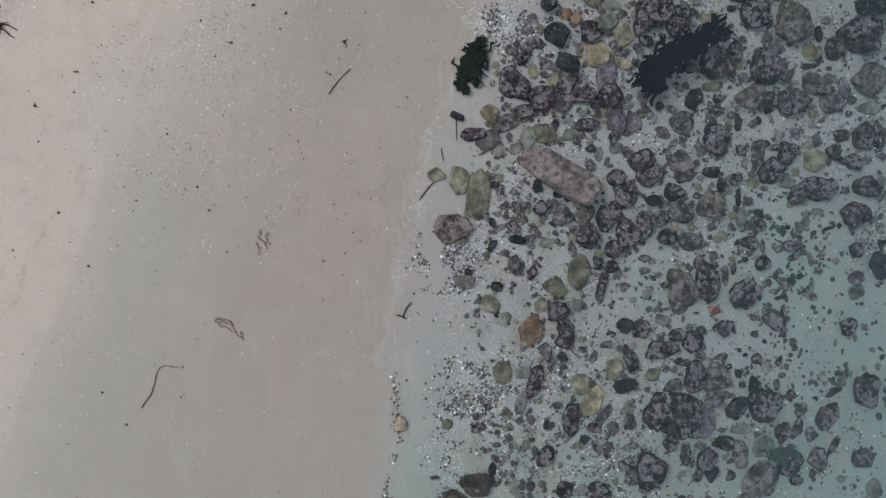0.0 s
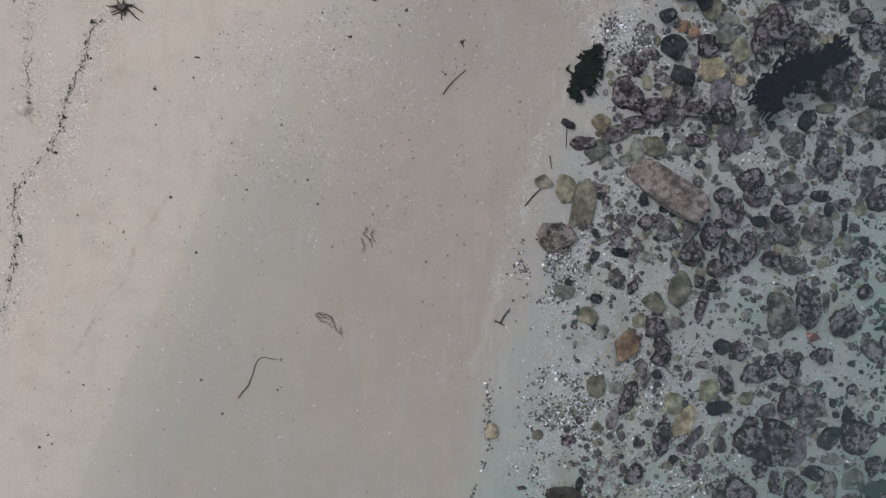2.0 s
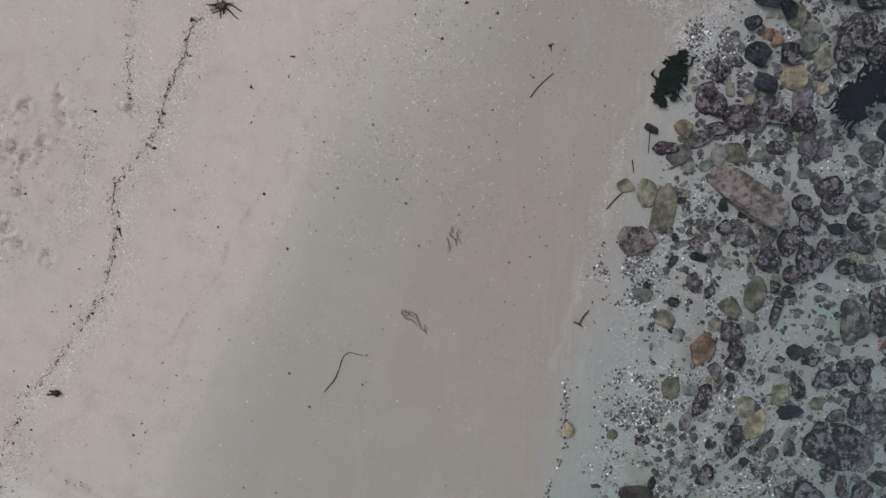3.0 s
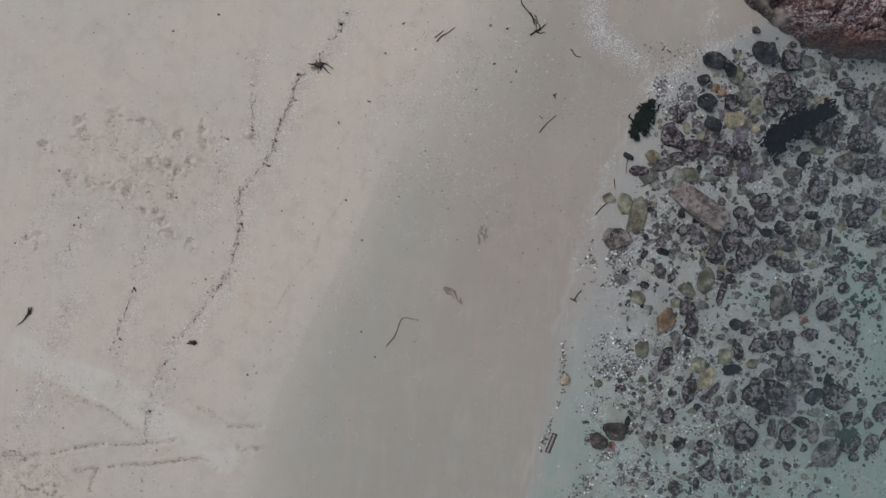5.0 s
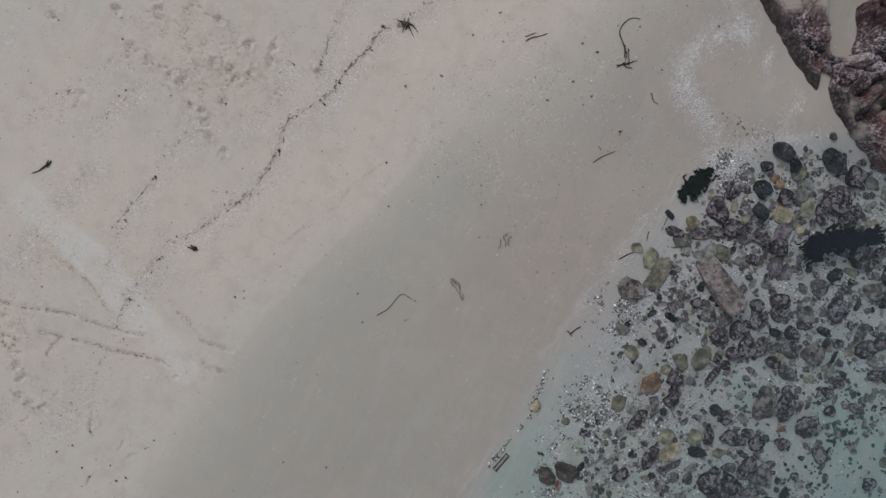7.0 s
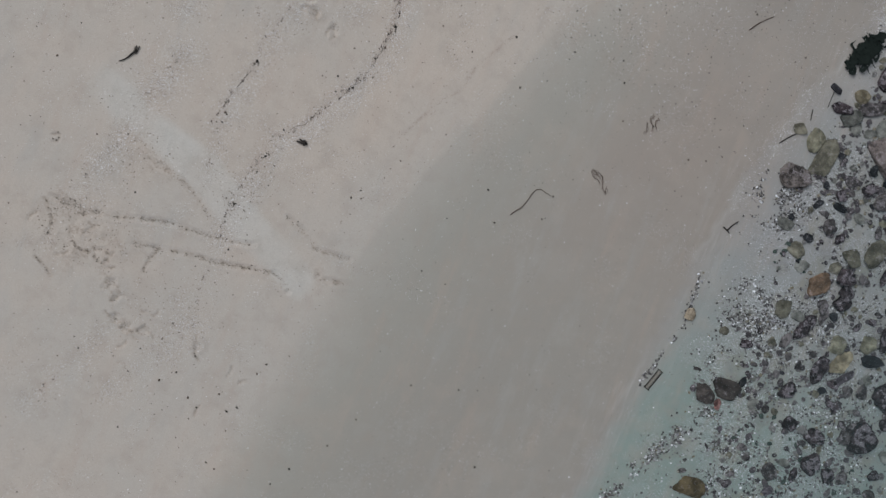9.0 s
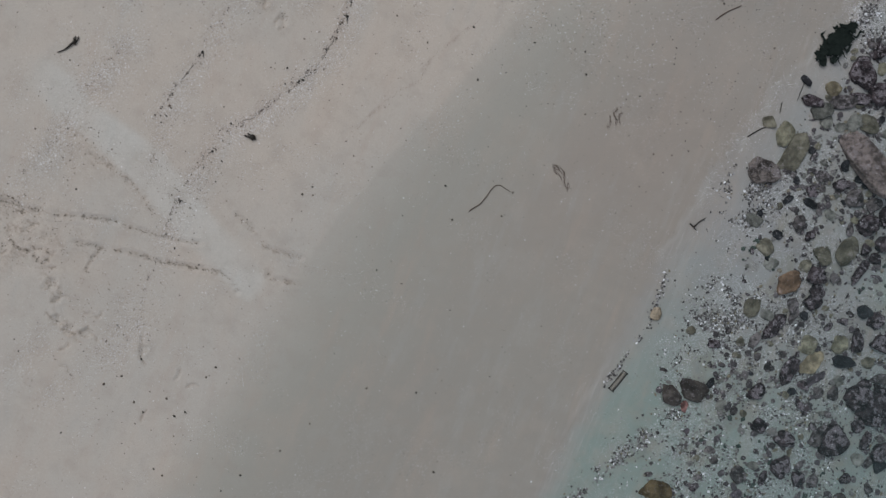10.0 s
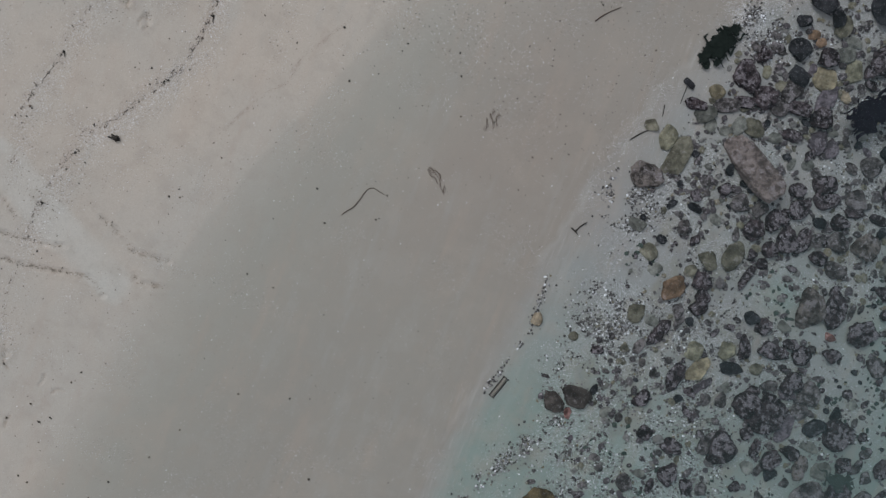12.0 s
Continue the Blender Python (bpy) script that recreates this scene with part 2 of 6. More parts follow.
    col = mixed(n, l, calc(n, l, "MULTIPLY", calc(n, l, "MULTIPLY", scuff, fleck), 0.75), col, (0.19, 0.15, 0.115))
    col = mixed(n, l, calc(n, l, "MULTIPLY", ramp(n, l, fine, 0.3, 0.8), 0.35), col, (0.25, 0.225, 0.20))
    # shell grit: single grains, pale and dark
    for scale, pale, dark, share in ((85, (0.80, 0.81, 0.84), (0.12, 0.11, 0.105), 0.60), (150, (0.74, 0.75, 0.78), (0.10, 0.095, 0.09), 0.90), (42, (0.76, 0.76, 0.78), (0.08, 0.075, 0.07), 0.12)):
        v = n.new("ShaderNodeTexVoronoi")
        v.inputs["Scale"].default_value = scale
        l.new(pos, v.inputs["Vector"])
        sep = n.new("ShaderNodeSeparateColor")
        l.new(v.outputs["Color"], sep.inputs[0])
        grain = mixed(n, l, ramp(n, l, sep.outputs[1], 0.55, 0.6), dark, pale)
        cut = calc(n, l, "MULTIPLY", grit, share)
        is_grain = calc(n, l, "LESS_THAN", sep.outputs[0], cut)
        near = ramp(n, l, v.outputs["Distance"], 0.5, 0.25)
        col = mixed(n, l, calc(n, l, "MULTIPLY", calc(n, l, "MULTIPLY", is_grain, near), 0.8), col, grain)
    l.new(col, b.inputs["Base Color"])
    r = n.new("ShaderNodeMapRange")
    r.inputs["To Min"].default_value, r.inputs["To Max"].default_value = 0.95, 0.62
    l.new(damp, r.inputs["Value"])
    l.new(r.outputs[0], b.inputs["Roughness"])
    bump(n, l, b, calc(n, l, "ADD", fine, calc(n, l, "MULTIPLY", mid, 1.5)), 0.35, 0.012)
    return m


ROCK_LOOK = {
    "dk": ((0.052, 0.040, 0.044), 0.55, "dark purple-grey rock mottled with pale barnacles, lying in clear shallow water"),
    "bk": ((0.030, 0.030, 0.034), 0.14, "almost black smooth stone lying in clear shallow water"),
    "gr": ((0.098, 0.087, 0.087), 0.36, "grey stone dusted with silt on the seabed"),
    "gn": ((0.172, 0.172, 0.156), 0.0, "pale grey-green flat stone on the sandy seabed"),
    "ol": ((0.152, 0.142, 0.110), 0.05, "olive-brown stone with a thin film of algae"),
    "oy": ((0.190, 0.180, 0.132), 0.05, "yellowish olive stone with algae film under water"),
    "yl": ((0.245, 0.210, 0.145), 0.05, "ochre yellow rounded stone among dark rocks"),
    "tn": ((0.30, 0.25, 0.185), 0.15, "pale tan sandstone block among dark rocks"),
    "or": ((0.225, 0.150, 0.102), 0.12, "orange terracotta-coloured stone under shallow water"),
    "rd": ((0.250, 0.132, 0.120), 0.35, "small reddish stone on the seabed"),
    "br": ((0.104, 0.089, 0.083), 0.34, "grey-brown worn boulder with pitted top"),
    "bn": ((0.072, 0.061, 0.056), 0.10, "plain dark brown angular boulder on pale sand"),
    "ob": ((0.130, 0.098, 0.055), 0.10, "olive-brown weedy boulder on pale sand"),
    "pk": ((0.140, 0.114, 0.107), 0.32, "long pinkish-grey slab of rock with pitted surface"),
    "pu": ((0.120, 0.102, 0.116), 0.30, "mauve-grey stone with pale specks"),
}


def rock_material(key, base, amount):
    m, n, l, b = material("rock_" + key, 0.85, 0.05)
    co = n.new("ShaderNodeTexCoord").outputs["Object"]
    rnd = n.new("ShaderNodeObjectInfo").outputs["Random"]
    shift = n.new("ShaderNodeVectorMath")
    comb = n.new("ShaderNodeCombineXYZ")
    l.new(calc(n, l, "MULTIPLY", rnd, 60.0), comb.inputs[0])
    l.new(calc(n, l, "MULTIPLY", rnd, 37.0), comb.inputs[1])
    l.new(co, shift.inputs[0])
    l.new(comb.outputs[0], shift.inputs[1])
    vec = shift.outputs[0]
    crust, grain, broad, vein = tex_noise(n, l, vec, 13, 5, 0.70), tex_noise(n, l, vec, 70, 3, 0.7), tex_noise(n, l, vec, 5, 4, 0.65), tex_noise(n, l, vec, 4.5, 3, 0.6)
    deep = 0.30 if amount > 0.33 else 0.46
    dark = tuple(deep * c for c in base)
    light = tuple(min(1, (2.0 - deep) * c) for c in base)
    col = mixed(n, l, ramp(n, l, broad, 0.32, 0.68), dark, light)
    tone = n.new("ShaderNodeMapRange")
    tone.inputs["To Min"].default_value, tone.inputs["To Max"].default_value = 0.7, 1.3
    l.new(rnd, tone.inputs["Value"])
    hsv = n.new("ShaderNodeHueSaturation")
    l.new(tone.outputs[0], hsv.inputs["Value"])
    l.new(col, hsv.inputs["Color"])
    # barnacles and silt in clusters; kept to upper faces, painting the shaded sides darker
    up = n.new("ShaderNodeSeparateXYZ")
    l.new(n.new("ShaderNodeNewGeometry").outputs["Normal"], up.inputs[0])
    flat_top = ramp(n, l, up.outputs[2], 0.55, 0.95)
    lie = calc(n, l, "ADD", calc(n, l, "MULTIPLY", flat_top, 0.36), calc(n, l, "MULTIPLY", vein, 0.75))
    cover = calc(n, l, "ADD", crust, lie)
    patch = calc(n, l, "MULTIPLY", ramp(n, l, cover, 1.36 - 0.27 * amount, 1.46 - 0.27 * amount), min(0.92, 0.6 + 0.6 * amount))
    silt = mixed(n, l, ramp(n, l, grain, 0.32, 0.68), tuple(0.045 + 0.9 * c for c in base), tuple(0.205 + k + 0.8 * c for k, c in zip((0.026, 0.0, 0.022), base)))
    col = mixed(n, l, patch, hsv.outputs[0], silt)
    dots = calc(n, l, "MULTIPLY", calc(n, l, "MULTIPLY", ramp(n, l, tex_noise(n, l, vec, 34, 3, 0.6), 0.60, 0.67), ramp(n, l, cover, 1.26 - 0.27 * amount, 1.44 - 0.27 * amount)), min(0.62, 0.08 + 1.2 * amount))
    col = mixed(n, l, dots, col, (0.62, 0.575, 0.60))
    col = mixed(n, l, calc(n, l, "MULTIPLY", ramp(n, l, crust, 0.49, 0.40), min(0.9, 0.28 + 1.4 * amount)), col, dark)
    l.new(col, b.inputs["Base Color"])
    bump(n, l, b, calc(n, l, "ADD", crust, calc(n, l, "MULTIPLY", grain, 0.4)), 1.0, 0.05)
    return m


def plain_material(name, low, high, scale=30, rough=0.6, by_island=False, gloss=0.2):
    m, n, l, b = material(name, rough, gloss)
    co = n.new("ShaderNodeTexCoord").outputs["Object"]
    f = tex_noise(n, l, co, scale, 4)
    if by_island:
        f = n.new("ShaderNodeNewGeometry").outputs["Random Per Island"]
    l.new(mixed(n, l, f, low, high), b.inputs["Base Color"])
    bump(n, l, b, tex_noise(n, l, co, scale * 3, 3), 0.4, 0.005)
    return m


def island_material(name, stops, rough=0.7, mottle=False):
    """Loose pieces, each with a colour of its own."""
    m, n, l, b = material(name, rough)
    r = n.new("ShaderNodeValToRGB")
    r.color_ramp.interpolation = "CONSTANT"
    e = r.color_ramp.elements
    e[0].position, e[0].color = 0, (*stops[0][1], 1)
    e[1].position, e[1].color = stops[1][0], (*stops[1][1], 1)
    for at, c in stops[2:]:
        e.new(at).color = (*c, 1)
    l.new(n.new("ShaderNodeNewGeometry").outputs["Random Per Island"], r.inputs[0])
    co = n.new("ShaderNodeTexCoord").outputs["Object"]
    f = tex_noise(n, l, co, 60, 3)
    col = mixed(n, l, calc(n, l, "MULTIPLY", f, 0.4), r.outputs[0], (0.12, 0.11, 0.10))
    if mottle:
        crust = tex_noise(n, l, co, 24, 5, 0.7)
        col = mixed(n, l, calc(n, l, "MULTIPLY", ramp(n, l, crust, 0.56, 0.64), 0.7), col, (0.43, 0.39, 0.41))
        col = mixed(n, l, calc(n, l, "MULTIPLY", ramp(n, l, crust, 0.46, 0.36), 0.7), col, (0.03, 0.028, 0.03))
        bump(n, l, b, crust, 0.8, 0.03)
    l.new(col, b.inputs["Base Color"])
    return m


def water_material():
    m = bpy.data.materials.new("sea_water")
    m.use_nodes = True
    n, l = m.node_tree.nodes, m.node_tree.links
    n.remove(n["Principled BSDF"])
    depth = attr(n, "depth")
    tint = n.new("ShaderNodeCombineColor")
    for k, rate in enumerate((-0.19, -0.125, -0.11)):
        l.new(calc(n, l, "EXPONENT", calc(n, l, "MULTIPLY", depth, rate)), tint.inputs[k])
    clear = n.new("ShaderNodeBsdfTransparent")
    l.new(tint.outputs[0], clear.inputs["Color"])
    silt = n.new("ShaderNodeBsdfDiffuse")
    silt.inputs["Color"].default_value = (0.24, 0.38, 0.39, 1)
    milky = n.new("ShaderNodeMixShader")
    l.new(calc(n, l, "SUBTRACT", 1.0, calc(n, l, "EXPONENT", calc(n, l, "MULTIPLY", depth, -0.10))), milky.inputs[0])
    l.new(clear.outputs[0], milky.inputs[1])
    l.new(silt.outputs[0], milky.inputs[2])
    gloss = n.new("ShaderNodeBsdfGlossy")
    gloss.inputs["Roughness"].default_value = 0.03
    pos = n.new("ShaderNodeNewGeometry").outputs["Position"]
    rip = n.new("ShaderNodeBump")
    rip.inputs["Strength"].default_value, rip.inputs["Distance"].default_value = 0.25, 0.02
    l.new(calc(n, l, "ADD", tex_noise(n, l, pos, 3.5, 2), tex_noise(n, l, pos, 0.9, 2)), rip.inputs["Height"])
    l.new(rip.outputs[0], gloss.inputs["Normal"])
    top = n.new("ShaderNodeMixShader")
    top.inputs[0].default_value = 0.006
    l.new(milky.outputs[0], top.inputs[1])
    l.new(gloss.outputs[0], top.inputs[2])
    l.new(top.outputs[0], n["Material Output"].inputs["Surface"])
    return m


def outcrop_material():
    m, n, l, b = material("red_rock", 0.7, 0.3)
    pos = n.new("ShaderNodeNewGeometry").outputs["Position"]
    foot, vein, weed, frost = attr(n, "foot"), attr(n, "vein"), attr(n, "weed"), attr(n, "frost")
    film, red, char = attr(n, "film"), attr(n, "red"), attr(n, "char")
    broad, mid, fine, grain = tex_noise(n, l, pos, 0.9, 4), tex_noise(n, l, pos, 4, 6, 0.72), tex_noise(n, l, pos, 18, 5, 0.75), tex_noise(n, l, pos, 80, 2)
    lay = n.new("ShaderNodeMapping")
    lay.inputs["Rotation"].default_value, lay.inputs["Scale"].default_value = (0, 0, radians(28)), (0.5, 2.6, 1)
    l.new(pos, lay.inputs["Vector"])
    beds = tex_noise(n, l, lay.outputs[0], 2.2, 6, 0.75)
    col = mixed(n, l, ramp(n, l, beds, 0.36, 0.62), (0.020, 0.012, 0.015), (0.135, 0.070, 0.074))
    col = mixed(n, l, ramp(n, l, broad, 0.54, 0.66), col, mixed(n, l, mid, (0.022, 0.015, 0.019), (0.125, 0.085, 0.095)))
    # pale pink barnacle crust on the ridges
    crust = calc(n, l, "MULTIPLY", ramp(n, l, fine, 0.48, 0.60), ramp(n, l, calc(n, l, "ADD", mid, calc(n, l, "MULTIPLY", beds, 0.5)), 0.70, 0.88))
    col = mixed(n, l, calc(n, l, "MULTIPLY", crust, 0.55), col, mixed(n, l, grain, (0.28, 0.22, 0.225), (0.66, 0.58, 0.58)))
    # bare red faces, blackened upper rock and slopes filmed with silt
    col = mixed(n, l, calc(n, l, "MULTIPLY", red, ramp(n, l, mid, 0.30, 0.55)), col, mixed(n, l, ramp(n, l, fine, 0.35, 0.65), (0.075, 0.026, 0.027), (0.27, 0.155, 0.145)))
    col = mixed(n, l, calc(n, l, "MULTIPLY", char, ramp(n, l, fine, 0.62, 0.40)), col, (0.036, 0.017, 0.023))
    col = mixed(n, l, calc(n, l, "MULTIPLY", film, ramp(n, l, calc(n, l, "ADD", mid, calc(n, l, "MULTIPLY", fine, 0.5)), 0.55, 0.80)), col, mixed(n, l, fine, (0.24, 0.205, 0.185), (0.36, 0.325, 0.295)))
    # black and brown band at the foot
    white = calc(n, l, "MULTIPLY", frost, ramp(n, l, calc(n, l, "ADD", fine, calc(n, l, "MULTIPLY", mid, 0.4)), 0.68, 0.78))
    col = mixed(n, l, calc(n, l, "MULTIPLY", white, 0.85), col, mixed(n, l, grain, (0.30, 0.26, 0.29), (0.75, 0.71, 0.73)))
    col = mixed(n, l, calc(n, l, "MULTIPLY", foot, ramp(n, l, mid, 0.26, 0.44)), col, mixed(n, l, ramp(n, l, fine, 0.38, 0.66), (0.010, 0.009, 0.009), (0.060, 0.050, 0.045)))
    # bare pale veins and the green growth of a pool
    col = mixed(n, l, calc(n, l, "MULTIPLY", vein, ramp(n, l, fine, 0.22, 0.40)), col, (0.33, 0.29, 0.26))
    col = mixed(n, l, calc(n, l, "MULTIPLY", weed, ramp(n, l, mid, 0.30, 0.46)), col, (0.040, 0.048, 0.034))
    l.new(col, b.inputs["Base Color"])
    bump(n, l, b, calc(n, l, "ADD", mid, fine), 1.0, 0.07)
    return m


SAND = sand_material()
WATER = water_material()
RED = outcrop_material()
ROCKS = {k: rock_material(k, v[0], v[1]) for k, v in ROCK_LOOK.items()}
WEED = plain_material("dark_seaweed", (0.012, 0.011, 0.010), (0.035, 0.028, 0.022), 25, 0.45)
WEED_BROWN = plain_material("brown_seaweed", (0.035, 0.022, 0.016), (0.085, 0.050, 0.035), 25, 0.5)
KELP = plain_material("kelp", (0.005, 0.008, 0.007), (0.017, 0.023, 0.020), 12, 0.6, gloss=0.05)
KELP_BLACK = plain_material("black_kelp", (0.004, 0.003, 0.006), (0.011, 0.007, 0.015), 12, 0.8, gloss=0.03)
KELP_GREEN = plain_material("green_kelp", (0.018, 0.026, 0.023), (0.045, 0.060, 0.052), 12, 0.7)
GREENWEED = plain_material("green_weed_scraps", (0.020, 0.034, 0.029), (0.055, 0.072, 0.062), 20, 0.7, by_island=True)
WOOD = plain_material("sodden_wood", (0.10, 0.095, 0.085), (0.22, 0.205, 0.175), 40, 0.7)
SHELL = island_material("shell_bits", [(0, (0.78, 0.79, 0.82)), (0.35, (0.62, 0.61, 0.61)), (0.6, (0.84, 0.84, 0.86)), (0.85, (0.36, 0.32, 0.29))], 0.5)
CHIP = island_material("dark_bits", [(0, (0.03, 0.028, 0.025)), (0.45, (0.055, 0.045, 0.035)), (0.7, (0.10, 0.075, 0.055)), (0.9, (0.14, 0.12, 0.10))], 0.7)
CRUMB = island_material("dried_crumbs", [(0, (0.03, 0.026, 0.023)), (0.4, (0.075, 0.055, 0.045)), (0.65, (0.14, 0.10, 0.08)), (0.88, (0.24, 0.195, 0.175))], 0.8)
CLOD = island_material("damp_clods", [(0, (0.16, 0.13, 0.10)), (0.4, (0.23, 0.19, 0.155)), (0.7, (0.10, 0.08, 0.062)), (0.9, (0.31, 0.27, 0.23))], 0.9)
GRAVEL = island_material("sea_gravel", [(0, (0.035, 0.033, 0.036)), (0.30, (0.085, 0.08, 0.08)), (0.50, (0.17, 0.165, 0.165)), (0.68, (0.32, 0.32, 0.335)), (0.82, (0.58, 0.585, 0.61)), (0.92, (0.85, 0.86, 0.90)), (0.965, (0.17, 0.145, 0.09))], 0.5)
PEBBLE = island_material("sea_pebbles", [(0, (0.026, 0.021, 0.026)), (0.34, (0.058, 0.048, 0.057)), (0.60, (0.105, 0.094, 0.098)), (0.74, (0.165, 0.16, 0.155)), (0.86, (0.15, 0.14, 0.098)), (0.95, (0.20, 0.175, 0.12))], 0.7, mottle=True)

# ---------------------------------------------------------------- ground: one sheet to the horizon
FINE = 0.045


def graded(a, b, lo, hi):
    """Stations from a to b, twice as close between lo and hi, and on to the horizon."""
    far = [5, 12, 25, 50, 100, 200, 400, 800, 1500]
    near = [0.15, 0.35, 0.7, 1.3, 2.4]
    mid = np.concatenate([np.arange(a, lo, FINE), np.arange(lo, hi, FINE / 2), np.arange(hi, b, FINE)])
    return np.concatenate([[a - f for f in reversed(far)], [a - f for f in reversed(near)], mid, [b + f for f in near], [b + f for f in far]])


def grid_mesh(name, xs, ys, height):
    X, Y = np.meshgrid(xs, ys)
    Z = height(X, Y)
    w = len(xs)
    i = (np.arange(len(ys) - 1)[:, None] * w + np.arange(w - 1)[None, :]).ravel()
    return mesh_of(name, np.stack([X.ravel(), Y.ravel(), Z.ravel()], 1), np.stack([i, i + 1, i + w + 1, i + w], 1)), X, Y


def give(me, name, values):
    a = me.attributes.new(name, "FLOAT", "POINT")
    a.data.foreach_set("value", np.asarray(values, np.float32).ravel())


GRIT_LINES = (  # bands of shell grit: line, half width, strength
    (((0.15, 5.75), (-0.1, 5.6), (-0.38, 5.34), (-0.49, 5.0), (-0.60, 4.66), (-0.58, 4.38), (-0.36, 4.2)), 0.24, 1.25),
    (((-0.36, 4.2), (0.04, 4.02), (0.34, 3.82), (0.62, 3.6), (0.72, 3.3), (1.15, 3.25)), 0.24, 1.15),
    (((-0.5, 6.24), (-0.2, 6.04), (0.2, 5.8), (0.35, 5.45)), 0.2, 0.7),
    (((0.84, 5.61), (0.9, 5.22)), 0.1, 0.8),
    (((1.69, 5.11), (1.78, 4.91), (1.6, 4.5)), 0.16, 0.5),
    (((0.85, 3.5), (1.28, 3.85), (1.83, 4.26), (2.44, 4.6)), 0.2, 0.7),
    (((0.1, 1.9), (-0.1, 1.2), (-0.3, 0.4), (-0.35, -0.4)), 0.22, 0.2),
)


def surface_masks(X, Y):
    xs, xd = shore(Y), np.interp(Y, DAMP_Y, DAMP_X) + 0.06 * vnoise(X, Y, 0.9, 5) + 0.025 * vnoise(X, Y, 0.2, 2)
    blur = 0.05 + 0.22 * smooth(-3.4, -5.0, Y) + 0.30 * smooth(0.3, 2.0, Y)
    damp = (0.30 * smooth(-1.0, 1.0, (X - xd) / blur) + 0.70 * smooth(-0.45, 1.0, X - xd)) * (1 - 0.35 * smooth(0.5, 2.5, Y))
    grit = 0.008 + 0.08 * smooth(0.25, 0.8, vnoise(X, Y, 0.5, 3) + 0.4 * vnoise(X, Y, 0.15, 4))
    # speckled upper part of the damp slope
    grit = grit + 0.24 * smooth(-0.5, 2.5, Y) * np.exp(-((X - xd - 0.9) / 0.9) ** 2) * np.clip(0.10 + 1.0 * vnoise(X, Y, 0.4, 1) + 0.7 * vnoise(X, Y, 0.13, 2), 0, 1.5)
    grit = grit + 0.06 * smooth(0, 3, Y) * smooth(0, 0.5, X - xd) * smooth(0.0, 0.6, vnoise(X, Y, 0.3, 5) + 0.4 * vnoise(X, Y, 0.1, 2))
    grit = grit * (1 - 0.25 * smooth(3.3, 4.2, Y))
    scuff = np.zeros_like(X)
    for k, line in enumerate(WRACK):
        d, s = to_line(X - 0.09, Y + 0.04, line)
        grit = grit + (0.72, 0.55, 0.55, 0.45, 0.6, 0.4, 0.4, 0.35, 0.3, 0.35, 0.35, 0.4)[k] * np.exp(-(d / (0.19 if k != 4 else 0.26)) ** 2) * (0.6 + 0.4 * vnoise(X, Y, 0.3, 2))
        d, s = to_line(X, Y, line)
        scuff = scuff + 0.22 * np.exp(-(d / 0.10) ** 2) * (0.5 + 0.5 * vnoise(X, Y, 0.13, 4))
    for line, half, strength in GRIT_LINES:
        d, s = to_line(X, Y, line)
        grit = grit + strength * np.exp(-(d / half) ** 2) * np.clip(0.6 + 0.6 * vnoise(X, Y, 0.35, 1), 0, 1.2)
    for line in TRAILS:
        d, s = to_line(X, Y, line)
        scuff = scuff + 0.75 * np.exp(-((d + 0.025 * vnoise(X, Y, 0.09, 3)) / 0.024) ** 2) * smooth(-0.1, 0.4, vnoise(s, 0 * s + 3, 0.06, 1))
        scuff = scuff + 0.22 * np.exp(-(d / 0.10) ** 2) * smooth(-0.6, 0.6, vnoise(X, Y, 0.2, 5))
    for px_, py_ in PRINTS:
        d = np.hypot(X - px_, Y - py_)
        scuff = scuff + 0.5 * np.exp(-(d / 0.12) ** 2) * smooth(-0.1, 0.5, vnoise(X, Y, 0.06, 2))
    churned = np.exp(-(((X + 8.5) / 1.3) ** 2 + ((Y - 0.7) / 1.0) ** 2)) + np.exp(-(((X + 9.9) / 0.8) ** 2 + ((Y + 4.9) / 0.6) ** 2)) + 0.6 * np.exp(-(((X + 9.6) / 0.6) ** 2 + ((Y + 3.4) / 0.5) ** 2))
    scuff = scuff + 0.55 * churned * smooth(0.15, 0.6, vnoise(X, Y, 0.16, 3)) + 0.22 * churned
    scuff = scuff + 0.7 * near_curl(X, Y)
    d, s = to_line(X, Y, LIP)
    scuff = scuff + 0.5 * np.exp(-(d / 0.025) ** 2) * smooth(-0.3, 0.4, vnoise(s, 0 * s, 0.15, 5))
    bare = np.exp(-(((X - 6.0) / 1.3) ** 2 + ((Y + 0.4) / 1.2) ** 2)) + np.exp(-(((X - 3.3) / 0.5) ** 2 + ((Y + 0.6) / 0.4) ** 2)) + np.exp(-(((X - 7.1) / 0.8) ** 2 + ((Y + 1.8) / 1.0) ** 2))
    stony = smooth(0.3, 1.5, X - xs) * (1 - np.clip(bare, 0, 1)) * (1 - 0.6 * smooth(3.8, 5.6, X) * smooth(0.8, -0.8, Y))
    grit = grit + 0.75 * stony * smooth(-0.5, 0.5, vnoise(X, Y, 0.45, 2) + 0.5 * vnoise(X, Y, 0.15, 4))
    rose = smooth(0.2, 2.6, X - xd + 0.5 * vnoise(X, Y, 1.5, 4)) * (0.08 + 0.92 * smooth(-4.8, -0.3, Y))
    blush = 0.8 * np.exp(-((X - xd + 1.3) / 0.9) ** 2) * smooth(-4, -0.5, Y) * (0.7 + 0.5 * vnoise(X, Y, 0.7, 4))
    blush = np.clip(blush + 0.5 * churned, 0, 1)
    z = ground_height(X, Y)
    off = -z / 0.125
